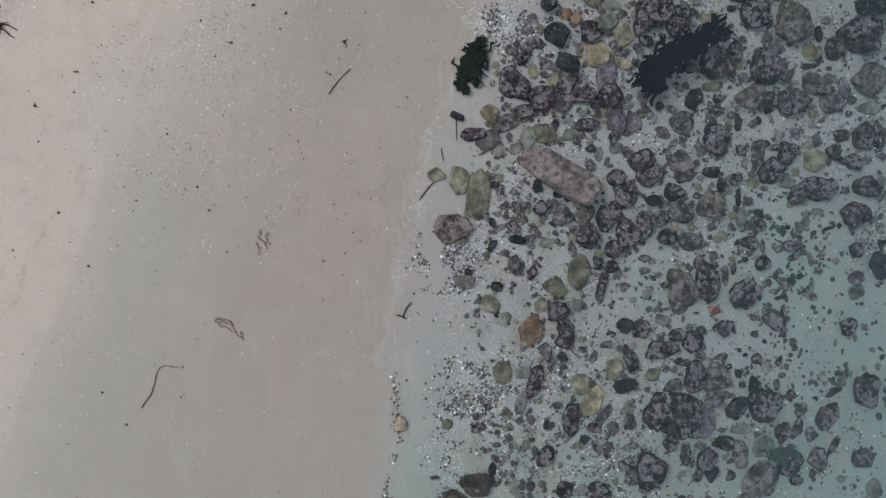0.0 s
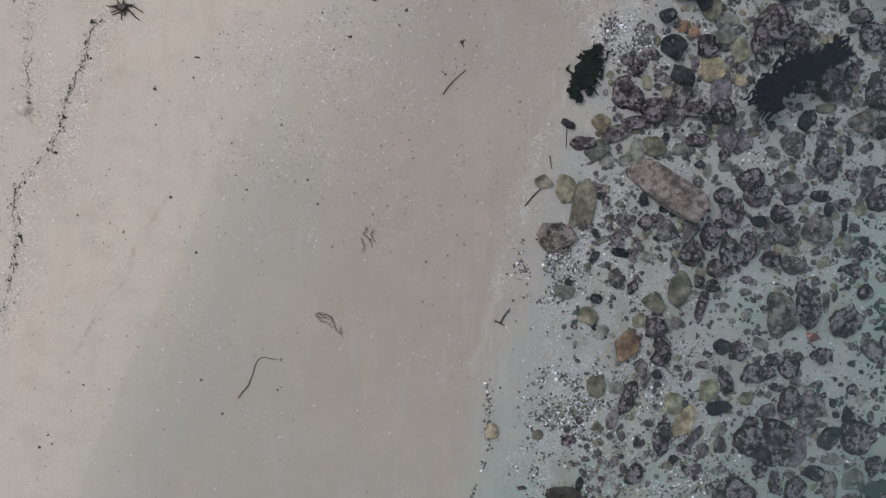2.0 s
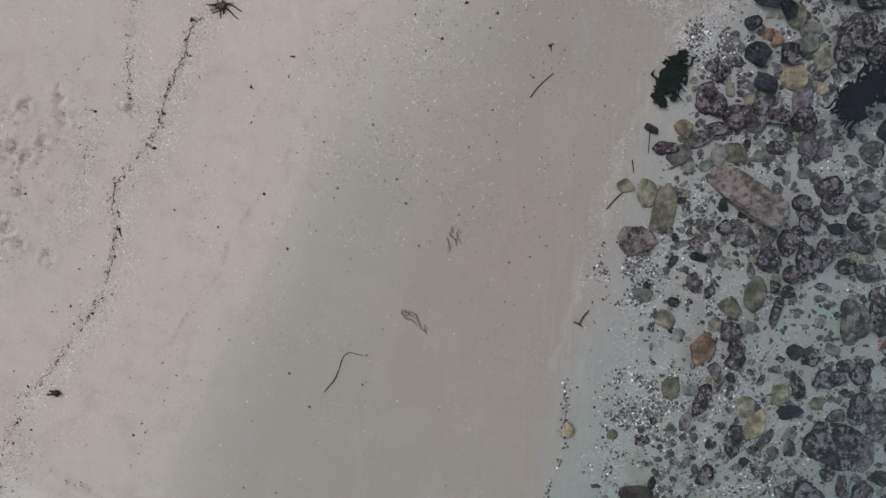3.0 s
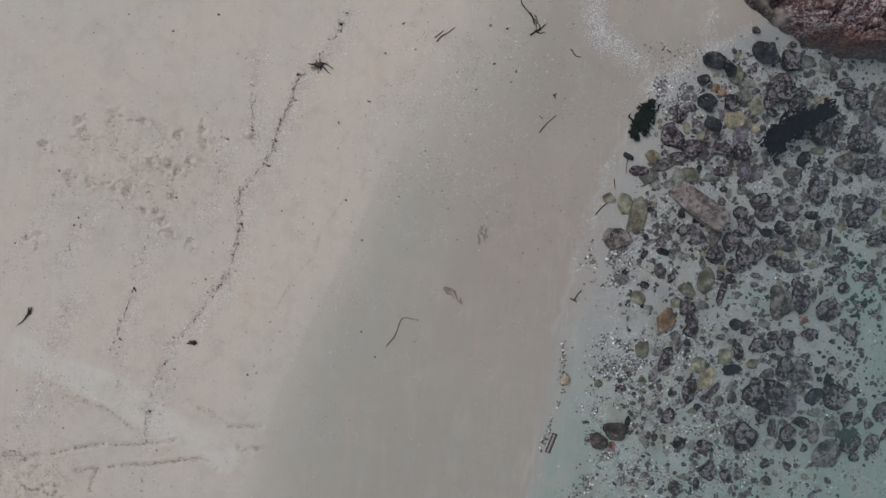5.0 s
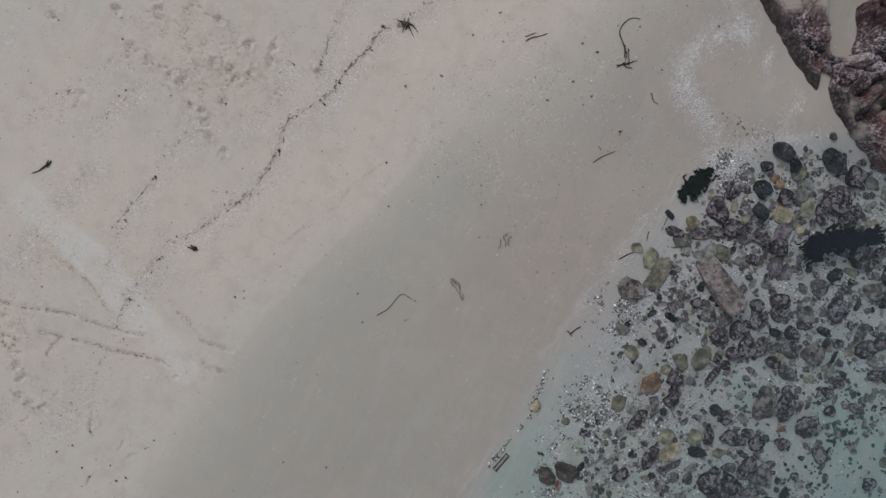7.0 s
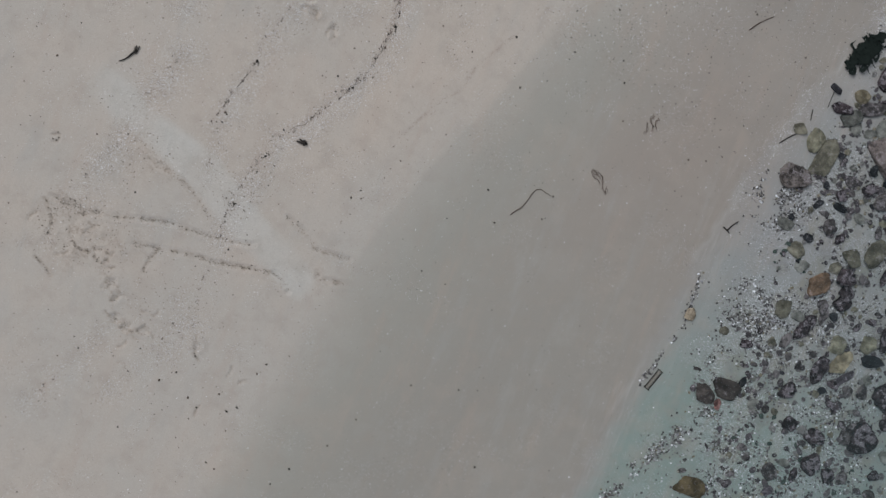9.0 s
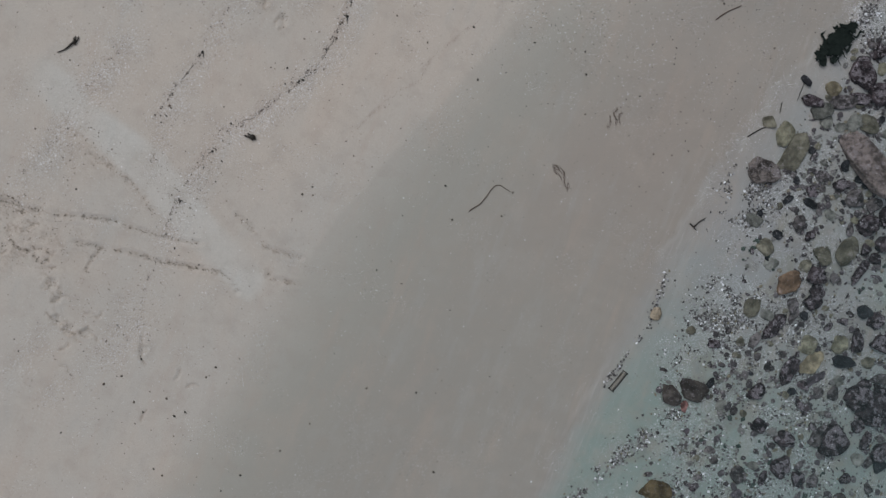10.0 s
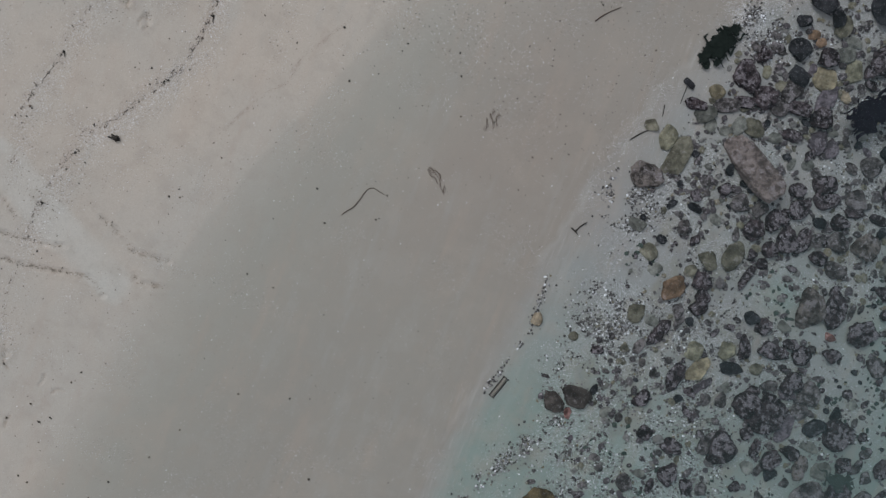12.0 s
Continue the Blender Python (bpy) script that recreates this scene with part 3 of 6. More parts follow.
    sea = smooth(-0.10, 0.05, off) * (0.40 + 0.60 * smooth(0.0, 0.8, off + 0.15 * vnoise(X, Y, 0.4, 5)))
    algae = np.clip(0.95 * smooth(0.8, 4.2, -Y) + 0.95 * np.clip(bare, 0, 1) + 0.2 * vnoise(X, Y, 0.8, 1), 0, 1) * smooth(0.0, 0.6, off)
    soak = 0.5 * smooth(-0.9, -0.05, off + 0.12 * vnoise(X, Y, 0.6, 1)) * (1 - smooth(-0.10, 0.3, off))
    soak = soak + 0.8 * smooth(0.0, 3.5, Y) * smooth(0.5, 2.2, X - xd) * (1 - smooth(-0.1, 0.3, off))
    soak = soak + 0.75 * np.exp(-(((X + 0.3) / 1.6) ** 2 + ((Y - 4.3) / 1.9) ** 2)) * (1 - smooth(-0.1, 0.3, off))
    soak = soak + 0.85 * smooth(0.5, 5.0, -Y) * smooth(0.3, 3.0, X - xd) * (1 - smooth(-0.1, 0.3, off))
    soak = np.clip(soak + 0.5 * np.exp(-(((X - 0.9) / 1.1) ** 2 + ((Y - 4.9) / 0.8) ** 2)), 0, 1)
    wave = off + 0.07 * vnoise(X, Y, 0.55, 3) + 0.03 * vnoise(X, Y, 0.2, 4)
    lip = np.exp(-((wave - 0.02) / 0.05) ** 2) * smooth(-0.5, 0.2, vnoise(X, Y, 0.5, 1)) + 0.5 * np.exp(-((wave - 0.22) / 0.05) ** 2) * smooth(-0.1, 0.4, vnoise(X, Y, 0.6, 2))
    d, s = to_line(X, Y, DRAG)
    drag = np.exp(-((d + 0.06 * vnoise(X, Y, 0.4, 3)) / 0.27) ** 6) * (0.75 + 0.4 * vnoise(X, Y, 0.6, 2)) * smooth(0.0, 0.8, s)
    grit = grit * (1 - 0.8 * np.clip(drag, 0, 1))
    swash = np.exp(-((off - 0.12) / 0.42) ** 2) * smooth(-0.5, 0.3, vnoise(X, Y, 0.7, 6))
    stain = (1 - 0.8 * smooth(3.6, 5.2, X) * smooth(0.8, -0.8, Y)) * smooth(0.5, 1.6, X - xs) * (1 - 0.8 * np.clip(bare, 0, 1)) * smooth(0.0, 0.5, vnoise(X, Y, 0.38, 6) + 0.5 * vnoise(X, Y, 0.13, 2)) * (0.35 + 0.65 * smooth(1.5, -0.5, Y))
    return damp, np.clip(grit, 0, 1.3), np.clip(scuff, 0, 1), rose, sea, soak, blush, algae, swash, stain, lip, np.clip(drag, 0, 1)


def sand_height(X, Y):
    Z = ground_height(X, Y)
    for line in TRAILS:
        d, s = to_line(X, Y, line)
        dash = smooth(-0.4, 0.4, vnoise(s, 0 * s + 3, 0.09, 1))
        Z = Z - 0.012 * np.exp(-(d / 0.04) ** 2) * dash + 0.004 * np.exp(-((d - 0.08) / 0.03) ** 2)
    for k, (px_, py_) in enumerate(PRINTS):
        d = np.hypot(X - px_, Y - py_) + 0.03 * vnoise(X, Y, 0.08, k)
        Z = Z - 0.020 * np.exp(-(d / 0.055) ** 2) + 0.007 * np.exp(-((d - 0.11) / 0.04) ** 2)
    churned = np.exp(-(((X + 8.5) / 1.3) ** 2 + ((Y - 0.7) / 1.0) ** 2)) + np.exp(-(((X + 9.9) / 0.8) ** 2 + ((Y + 4.9) / 0.6) ** 2))
    Z = Z - 0.013 * near_curl(X, Y) + churned * (0.008 * vnoise(X, Y, 0.14, 3) + 0.006 * vnoise(X, Y, 0.07, 4))
    return Z


me, X, Y = grid_mesh("ground", graded(-13.2, 9.0, -11.2, -5.7), graded(-10.0, 9.0, -6.6, 3.2), sand_height)
for key, values in zip(("damp", "grit", "scuff", "rose", "sea", "soak", "blush", "algae", "swash", "stain", "lip", "drag"), surface_masks(X, Y)):
    give(me, key, values)
me.materials.append(SAND)
tagged(new("ground", me), "pale shelly beach sand sloping from dry to wet and on under the sea", "sand", kind="structure")

# ---------------------------------------------------------------- the sea
wx = np.concatenate([np.arange(-3, 10, 0.2), [11, 13, 17, 25, 50, 120, 300, 700, 1500]])
wy = np.concatenate([[-1500, -700, -300, -100, -40, -20, -14], np.arange(-12, 12, 0.2), [14, 20, 40, 100, 300, 700, 1500]])
me, X, Y = grid_mesh("water", wx, wy, lambda X, Y: 0 * X)
give(me, "depth", np.clip(-ground_height(X, Y), 0, 4))
me.materials.append(WATER)
tagged(new("water", me), "calm clear shallow sea water with a green tint where deeper", "water", kind="structure")

# ---------------------------------------------------------------- red rock outcrop
EDGE = ((-0.6, 7.2), (-0.04, 6.48), (0.35, 6.21), (0.95, 5.8), (1.51, 5.48), (1.87, 5.29), (2.55, 5.02), (3.0, 4.83), (3.56, 4.64), (4.58, 4.45), (6.2, 4.5), (8.0, 5.6))


def outcrop():
    xs, ys = np.arange(-1.0, 9.0, 0.036), np.arange(4.2, 11.0, 0.036)

    def inside(X, Y):
        d, s = to_line(X, Y, EDGE)
        return np.where(Y > np.interp(X, [p[0] for p in EDGE], [p[1] for p in EDGE]), d, -d), s

    def height(X, Y):
        d, s = inside(X, Y)
        d = d + 0.05 * vnoise(X, Y, 0.45, 1) + 0.03 * vnoise(X, Y, 0.16, 2)
        base = ground_height(X, Y)
        up = 0.22 * smooth(-0.02, 0.16, d) + 0.30 * smooth(0.35, 0.9, d) + 0.35 * smooth(1.1, 2.2, d)
        up = up + 0.40 * smooth(-0.05, 0.22, d) * smooth(2.8, 3.8, X)
        # tilted beds that run along the edge
        bed = d + 0.25 * vnoise(X, Y, 1.2, 3)
        up = up + 0.10 * np.abs(np.sin(bed * 8 + vnoise(X, Y, 0.8, 4))) * smooth(0.05, 0.3, d)
        up = up + (0.15 * vnoise(X, Y, 0.6, 5) + 0.09 * vnoise(X, Y, 0.22, 1) + 0.06 * vnoise(X, Y, 0.10, 2)) * smooth(0, 0.2, d)
        crack = np.exp(-(vnoise(X, Y, 0.55, 2) / 0.08) ** 2) + 0.8 * np.exp(-(np.sin(bed * 5 + 2 * vnoise(X, Y, 0.7, 1)) / 0.14) ** 2) + 0.6 * np.exp(-(vnoise(X, Y, 0.24, 5) / 0.12) ** 2)
        up = up - 0.24 * crack * smooth(0.15, 0.5, d)
        # the outermost block is low
        up = up * (0.45 + 0.55 * smooth(-0.2, 0.5, X - 1.95))
        # sandy gully, sand pocket and rock pool
        g, _ = to_line(X, Y, ((1.5, 7.8), (1.68, 7.33), (1.9, 6.75), (2.03, 6.36)))
        up = up - 1.5 * np.exp(-((g + 0.05 * vnoise(X, Y, 0.3, 1)) / 0.27) ** 4)
        g, _ = to_line(X, Y, ((1.9, 7.35), (2.3, 7.55)))
        up = up - 0.9 * np.exp(-((g + 0.05 * vnoise(X, Y, 0.25, 2)) / 0.2) ** 4)
        g, _ = to_line(X, Y, ((2.02, 5.62), (2.1, 5.4), (2.2, 5.2)))
        up = up - 0.5 * np.exp(-((g + 0.03 * vnoise(X, Y, 0.2, 1)) / 0.11) ** 2)
        g, _ = to_line(X, Y, ((0.55, 6.75), (0.85, 6.72), (1.1, 7.0)))
        up = up - 0.16 * np.exp(-((g + 0.06 * vnoise(X, Y, 0.2, 3)) / 0.26) ** 2)
        up = up - 0.22 * np.exp(-(((X - 3.25) / 0.42) ** 2 + ((Y - 5.6) / 0.24) ** 4))
        g, _ = to_line(X, Y, ((2.48, 5.5), (2.62, 5.25), (2.9, 5.1)))
        up = up - 0.12 * np.exp(-(g / 0.09) ** 2)
        return base + up - 0.03 - 3.0 * np.clip(0.04 - d, 0, 0.25)

    X, Y = np.meshgrid(xs, ys)
    masks = {}
    d, s = inside(X, Y)
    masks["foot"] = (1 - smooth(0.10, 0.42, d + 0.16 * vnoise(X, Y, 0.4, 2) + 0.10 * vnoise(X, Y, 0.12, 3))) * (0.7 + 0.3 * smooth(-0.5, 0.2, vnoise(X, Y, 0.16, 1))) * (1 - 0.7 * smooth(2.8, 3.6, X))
    vein = np.zeros_like(X)
    for line, half in ((((1.35, 6.85), (1.5, 6.6), (1.75, 6.3), (2.15, 5.95)), 0.07), (((2.44, 5.52), (2.52, 5.36), (2.64, 5.22), (2.86, 5.1)), 0.055), (((2.98, 5.03), (3.07, 4.92)), 0.08), (((2.8, 5.65), (2.95, 5.8), (3.25, 5.86), (3.6, 5.8)), 0.04), (((2.85, 5.5), (3.15, 5.36), (3.6, 5.4)), 0.04), (((0.6, 6.9), (0.75, 6.6)), 0.10)):
        g, _ = to_line(X, Y, line)
        vein = vein + np.exp(-((g + 0.04 * vnoise(X, Y, 0.15, 1)) / half) ** 2)
    masks["vein"] = (np.clip(vein, 0, 1))
    frost = np.zeros_like(X)
    for line, half in ((((1.1, 6.25), (1.4, 6.1), (1.6, 5.8)), 0.22), (((2.05, 5.62), (2.35, 5.6)), 0.18), (((2.25, 6.15), (2.6, 6.35), (3.0, 6.3)), 0.24), (((2.9, 6.95), (3.2, 6.6)), 0.22), (((3.0, 5.0), (3.6, 4.85), (4.2, 4.95)), 0.16), (((2.1, 6.3), (2.4, 6.2), (2.7, 6.0)), 0.26), (((3.2, 6.5), (3.4, 7.0), (3.3, 7.4)), 0.22), (((2.3, 5.3), (2.9, 5.05), (3.6, 4.9)), 0.16), (((3.9, 5.3), (5.0, 5.0), (6.0, 5.1)), 0.3)):
        g, _ = to_line(X, Y, line)
        frost = frost + np.exp(-((g + 0.1 * vnoise(X, Y, 0.3, 3)) / half) ** 2)
    masks["frost"] = np.clip(frost, 0, 1)
    for key, spots in (("film", ((0.55, 6.68, 0.2), (0.8, 6.62, 0.18), (1.02, 6.8, 0.2), (1.2, 7.05, 0.2), (1.72, 6.45, 0.10), (1.6, 6.8, 0.10), (1.85, 6.1, 0.10), (2.25, 6.05, 0.12), (1.98, 5.4, 0.10), (2.6, 5.2, 0.10), (3.05, 4.72, 0.12))), ("red", ((3.0, 5.7, 0.28), (3.5, 5.3, 0.42), (3.95, 4.95, 0.5), (4.6, 5.0, 0.5), (2.75, 5.45, 0.16), (4.2, 5.7, 0.5))), ("char", ((2.6, 6.85, 0.5), (3.1, 6.7, 0.5), (2.9, 6.3, 0.3), (2.2, 6.75, 0.2), (3.3, 5.55, 0.10), (3.0, 5.15, 0.12)))):
        m_ = sum(np.exp(-(np.hypot(X - a, Y - b) + 0.35 * c * vnoise(X, Y, 0.25, 4)) ** 2 / c ** 2) for a, b, c in spots)
        masks[key] = np.clip(1.25 * m_, 0, 1)
    masks["weed"] = np.clip(1.4 * np.exp(-(((X - 3.25) / 0.40) ** 2 + ((Y - 5.6) / 0.2) ** 2)), 0, 1)
    root = tagged(new("rock_outcrop"), "rugged red-brown rock outcrop crusted with pale pink barnacles beside the sand", "rock outcrop")
    # the beds step up from the sand: ledge, ridge, crest
    step = (d + 0.25 * vnoise(X, Y, 0.6, 4)).ravel()
    V = np.stack([X.ravel(), Y.ravel(), height(X, Y).ravel()], 1)
    w = X.shape[1]
    i = (np.arange(X.shape[0] - 1)[:, None] * w + np.arange(w - 1)[None, :]).ravel()
    F = np.stack([i, i + 1, i + w + 1, i + w], 1)
    at = step[i]
    for name, lo, hi, label in (("ledge", -0.45, 0.5, "dark lower ledge"), ("ridge", 0.5, 1.3, "red and mauve barnacled ridge"), ("crest", 1.3, 99, "dark red upper rock")):
        own = F[(at >= lo) & (at < hi)]
        used, back = np.unique(own, return_inverse=True)
        part_me = mesh_of(name, V[used], back.reshape(-1, 4), smooth=False)
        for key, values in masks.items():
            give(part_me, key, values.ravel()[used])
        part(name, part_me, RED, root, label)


outcrop()

# ---------------------------------------------------------------- rocks
def ball(level):
    bm = bmesh.new()
    bmesh.ops.create_icosphere(bm, subdivisions=level, radius=1)
    v = np.array([p.co[:] for p in bm.verts])
    f = [[q.index for q in p.verts] for p in bm.faces]
    bm.free()
    return v / np.linalg.norm(v, axis=1)[:, None], f


BALLS = {k: ball(k) for k in (1, 2, 3, 4, 5)}


def rock_shape(level, rng, roundness=0.05, rough=0.13):
    """A worn block: a ball cut by planes, with dents."""
    v, f = BALLS[level]
    n = rng.normal(size=(rng.integers(7, 12), 3))
    n[:, 2] *= 0.55
    n /= np.linalg.norm(n, axis=1)[:, None]
    d = rng.uniform(0.62, 1.0, len(n))
    n[0], d[0] = (rng.normal(0, 0.08), rng.normal(0, 0.08), 1), 0.52
    dots = v @ n.T
    cut = np.where(dots > 0.05, d / np.maximum(dots, 0.05), 9.0)
    # soft minimum: edges are worn round
    r = -np.log(np.exp(-38 * cut).sum(1) + math.exp(-38 * 1.10)) / 38
    r = (1 - roundness * 0.4) * r + roundness * 0.4
    off = rng.uniform(-50, 50, 3)
    bumps = np.array([noise.fractal(Vector(p * 1.9 + off), 0.8, 2.2, 4) for p in v])
    p = v * (r + rough * bumps)[:, None]
    lo, hi = p.min(0), p.max(0)
    return (p - (lo + hi) / 2) / ((hi - lo) / 2), f


ROCK_RNG = np.random.default_rng(21)
SPOTS = []


def rock(x, y, length, width, turn, kind):
    rng = ROCK_RNG
    SPOTS.append((x, y, 0.30 * (length + width)))
    z = gz(x, y)
    tall = width * (rng.uniform(0.40, 0.58) if kind in "dk bk br pk" else rng.uniform(0.15, 0.23) if kind in "gn ol oy yl" else rng.uniform(0.24, 0.36))
    if z < -0.04:
        tall = min(tall, max(0.05, (-0.012 - z) / 0.70))
    elif z > -0.04:
        tall = min(tall, 0.12)
    v, f = rock_shape(5 if length > 0.5 else 4 if length > 0.2 else 3, rng, rough=0.16 if kind in "dk br pk pu" else 0.09)
    if kind == "pk":
        v[:, :2] = np.sign(v[:, :2]) * np.abs(v[:, :2]) ** 0.5
    v = v * (length / 2 * 1.03, width / 2 * 1.03, tall / 2)
    name = "boulder" if length > 0.3 else "flat_stone" if kind in ("gn", "ol", "oy") else "stone"
    ob = part(name, mesh_of(name, v, f), ROCKS[kind])
    ob.matrix_world = pose(x, y, z + (0.14 if z < -0.04 else 0.2) * tall, rng.uniform(-5, 5), rng.uniform(-5, 5), turn)
    return tagged(ob, ROCK_LOOK[kind][2], "rock", "rocks on the seabed")


rock(1.76, 3.63, 0.25, 0.24, 5, 'bk')
rock(1.87, 3.20, 0.38, 0.38, 80, 'bk')
rock(2.01, 3.52, 0.21, 0.16, 25, 'or')
rock(2.18, 3.45, 0.18, 0.17, 0, 'or')
rock(2.41, 3.27, 0.35, 0.35, 0, 'dk')
rock(2.90, 3.24, 0.42, 0.34, 65, 'oy')
rock(2.47, 2.93, 0.43, 0.37, 0, 'yl')
rock(1.36, 2.87, 0.29, 0.23, 90, 'dk')
rock(1.55, 3.08, 0.30, 0.17, 165, 'gr')
rock(1.19, 2.95, 0.21, 0.16, 0, 'gr')
rock(2.04, 2.80, 0.40, 0.28, 150, 'bk')
rock(1.22, 2.45, 0.54, 0.47, 110, 'dk')
rock(1.87, 2.54, 0.28, 0.23, 0, 'ol')
rock(2.04, 2.52, 0.39, 0.34, 85, 'gr')
rock(2.64, 2.63, 0.59, 0.32, 85, 'pu')
rock(1.63, 2.25, 0.44, 0.38, 0, 'dk')
rock(1.39, 2.07, 0.38, 0.21, 10, 'dk')
rock(0.87, 2.03, 0.29, 0.24, 0, 'yl')
rock(0.40, 1.97, 0.23, 0.11, 155, 'bk')
rock(0.64, 1.72, 0.39, 0.20, 12, 'dk')
rock(1.11, 1.89, 0.47, 0.24, 20, 'gr')
rock(0.90, 1.88, 0.18, 0.11, 20, 'ol')
rock(2.26, 2.33, 0.45, 0.28, 170, 'dk')
rock(2.70, 2.34, 0.42, 0.37, 0, 'dk')
rock(1.41, 1.98, 0.18, 0.15, 0, 'ol')
rock(1.87, 1.90, 0.13, 0.10, 90, 'bk')
rock(2.35, 1.89, 0.38, 0.20, 0, 'dk')
rock(2.79, 1.97, 0.42, 0.32, 90, 'pu')
rock(3.07, 1.96, 0.35, 0.25, 90, 'pu')
rock(1.45, 1.69, 0.31, 0.25, 60, 'gn')
rock(1.26, 1.51, 0.26, 0.16, 20, 'gn')
rock(1.00, 1.51, 0.25, 0.20, 90, 'gn')
rock(0.85, 1.63, 0.37, 0.29, 25, 'gn')
rock(2.07, 1.74, 0.30, 0.18, 0, 'gn')
rock(1.69, 1.75, 0.37, 0.30, 5, 'ol')
rock(2.20, 1.63, 0.08, 0.08, 0, 'bk')
rock(2.41, 1.55, 0.17, 0.12, 20, 'bk')
rock(1.76, 1.67, 0.10, 0.07, 0, 'bk')
rock(2.53, 1.47, 0.23, 0.13, 90, 'gn')
rock(2.80, 1.56, 0.22, 0.18, 0, 'gn')
rock(3.00, 1.50, 0.19, 0.19, 0, 'gr')
rock(1.92, 1.16, 1.27, 0.50, 147, 'pk')
rock(0.09, 1.12, 0.29, 0.21, 170, 'ol')
rock(0.43, 1.04, 0.41, 0.29, 90, 'oy')
rock(0.71, 0.84, 0.70, 0.36, 80, 'ol')
rock(0.34, 0.35, 0.57, 0.44, 15, 'br')
rock(0.51, 0.18, 0.13, 0.10, 0, 'gr')
rock(0.96, 0.98, 0.13, 0.11, 0, 'bk')
rock(0.92, 0.44, 0.13, 0.11, 90, 'bk')
rock(0.92, 0.09, 0.21, 0.11, 62, 'bk')
rock(1.30, 0.18, 0.28, 0.13, 168, 'bk')
rock(1.70, 0.15, 0.23, 0.18, 145, 'gn')
rock(1.24, 0.37, 0.21, 0.21, 0, 'dk')
rock(1.30, 0.66, 0.24, 0.19, 5, 'gr')
rock(1.39, 0.48, 0.12, 0.12, 0, 'gr')
rock(1.64, 0.65, 0.23, 0.23, 5, 'dk')
rock(1.91, 0.87, 0.15, 0.13, 0, 'bk')
rock(2.06, 0.81, 0.12, 0.12, 0, 'bk')
rock(1.60, 0.98, 0.20, 0.15, 90, 'bk')
rock(2.00, 0.55, 0.35, 0.32, 0, 'gr')
rock(1.84, 0.42, 0.12, 0.08, 0, 'bk')
rock(2.34, 0.56, 0.28, 0.27, 90, 'gr')
rock(2.63, 0.51, 0.42, 0.29, 90, 'dk')
rock(2.36, 0.22, 0.37, 0.35, 90, 'dk')
rock(2.77, 0.04, 0.30, 0.29, 0, 'dk')
rock(3.00, 0.29, 0.49, 0.41, 90, 'dk')
rock(2.80, 1.12, 0.30, 0.25, 0, 'dk')
rock(2.96, 0.84, 0.39, 0.35, 90, 'dk')
rock(2.77, 0.63, 0.29, 0.20, 90, 'dk')
rock(0.56, -0.29, 0.11, 0.11, 0, 'bk')
rock(0.99, -0.51, 0.18, 0.15, 0, 'bk')
rock(0.51, -0.44, 0.33, 0.20, 0, 'gn')
rock(0.88, -0.77, 0.31, 0.28, 0, 'ol')
rock(1.25, -0.20, 0.28, 0.20, 90, 'gr')
rock(1.86, -0.52, 0.37, 0.33, 0, 'ol')
rock(1.66, -0.79, 0.22, 0.20, 90, 'ol')
rock(2.24, -0.29, 0.57, 0.34, 90, 'ol')
rock(2.14, 0.05, 0.25, 0.13, 90, 'gr')
rock(2.53, -0.16, 0.23, 0.16, 85, 'dk')
rock(2.75, -0.23, 0.22, 0.20, 35, 'dk')
rock(2.59, -0.54, 0.52, 0.15, 72, 'dk')
rock(1.93, -0.88, 0.33, 0.30, 0, 'dk')
rock(2.04, -1.11, 0.27, 0.27, 0, 'dk')
rock(1.49, -1.17, 0.50, 0.35, 75, 'or')
rock(2.97, -1.12, 0.27, 0.24, 0, 'bk')
rock(2.02, -1.31, 0.30, 0.30, 0, 'dk')
rock(1.08, -1.78, 0.35, 0.28, 90, 'ol')
rock(1.38, -1.80, 0.28, 0.18, 0, 'gn')
rock(1.59, -1.86, 0.38, 0.22, 82, 'dk')
rock(1.83, -1.63, 0.37, 0.15, 90, 'gr')
rock(1.99, -1.57, 0.15, 0.15, 0, 'bk')
rock(2.48, -1.58, 0.19, 0.10, 70, 'dk')
rock(1.35, -2.27, 0.31, 0.17, 75, 'gr')
rock(1.14, -2.39, 0.16, 0.15, 5, 'ol')
rock(0.86, -2.29, 0.13, 0.10, 90, 'gr')
rock(3.06, -1.62, 0.44, 0.22, 100, 'dk')
rock(2.82, -1.79, 0.32, 0.31, 90, 'oy')
rock(2.98, -2.04, 0.41, 0.22, 10, 'bk')
rock(2.26, -2.00, 0.32, 0.30, 90, 'oy')
rock(2.47, -2.27, 0.53, 0.29, 65, 'yl')
rock(2.63, -2.49, 0.43, 0.15, 58, 'pu')
rock(2.12, -2.53, 0.51, 0.30, 80, 'dk')
rock(1.77, -2.58, 0.20, 0.13, 90, 'gr')
rock(0.26, -2.52, 0.16, 0.15, 0, 'ol')
rock(-0.41, -2.48, 0.23, 0.18, 90, 'tn')
rock(1.53, -2.81, 0.10, 0.08, 20, 'bk')
rock(1.21, -2.87, 0.20, 0.08, 90, 'gr')
rock(1.75, -3.07, 0.35, 0.24, 65, 'dk')
rock(0.93, -3.21, 0.20, 0.12, 90, 'bk')
rock(0.08, -3.30, 0.16, 0.07, 0, 'gr')
rock(3.16, -3.34, 0.50, 0.29, 70, 'gr')
rock(2.04, -3.58, 0.27, 0.25, 0, 'dk')
rock(2.55, -3.63, 0.36, 0.29, 0, 'dk')
rock(1.52, -3.50, 0.17, 0.13, 90, 'gr')
rock(3.38, 3.66, 0.64, 0.57, 65, 'dk')
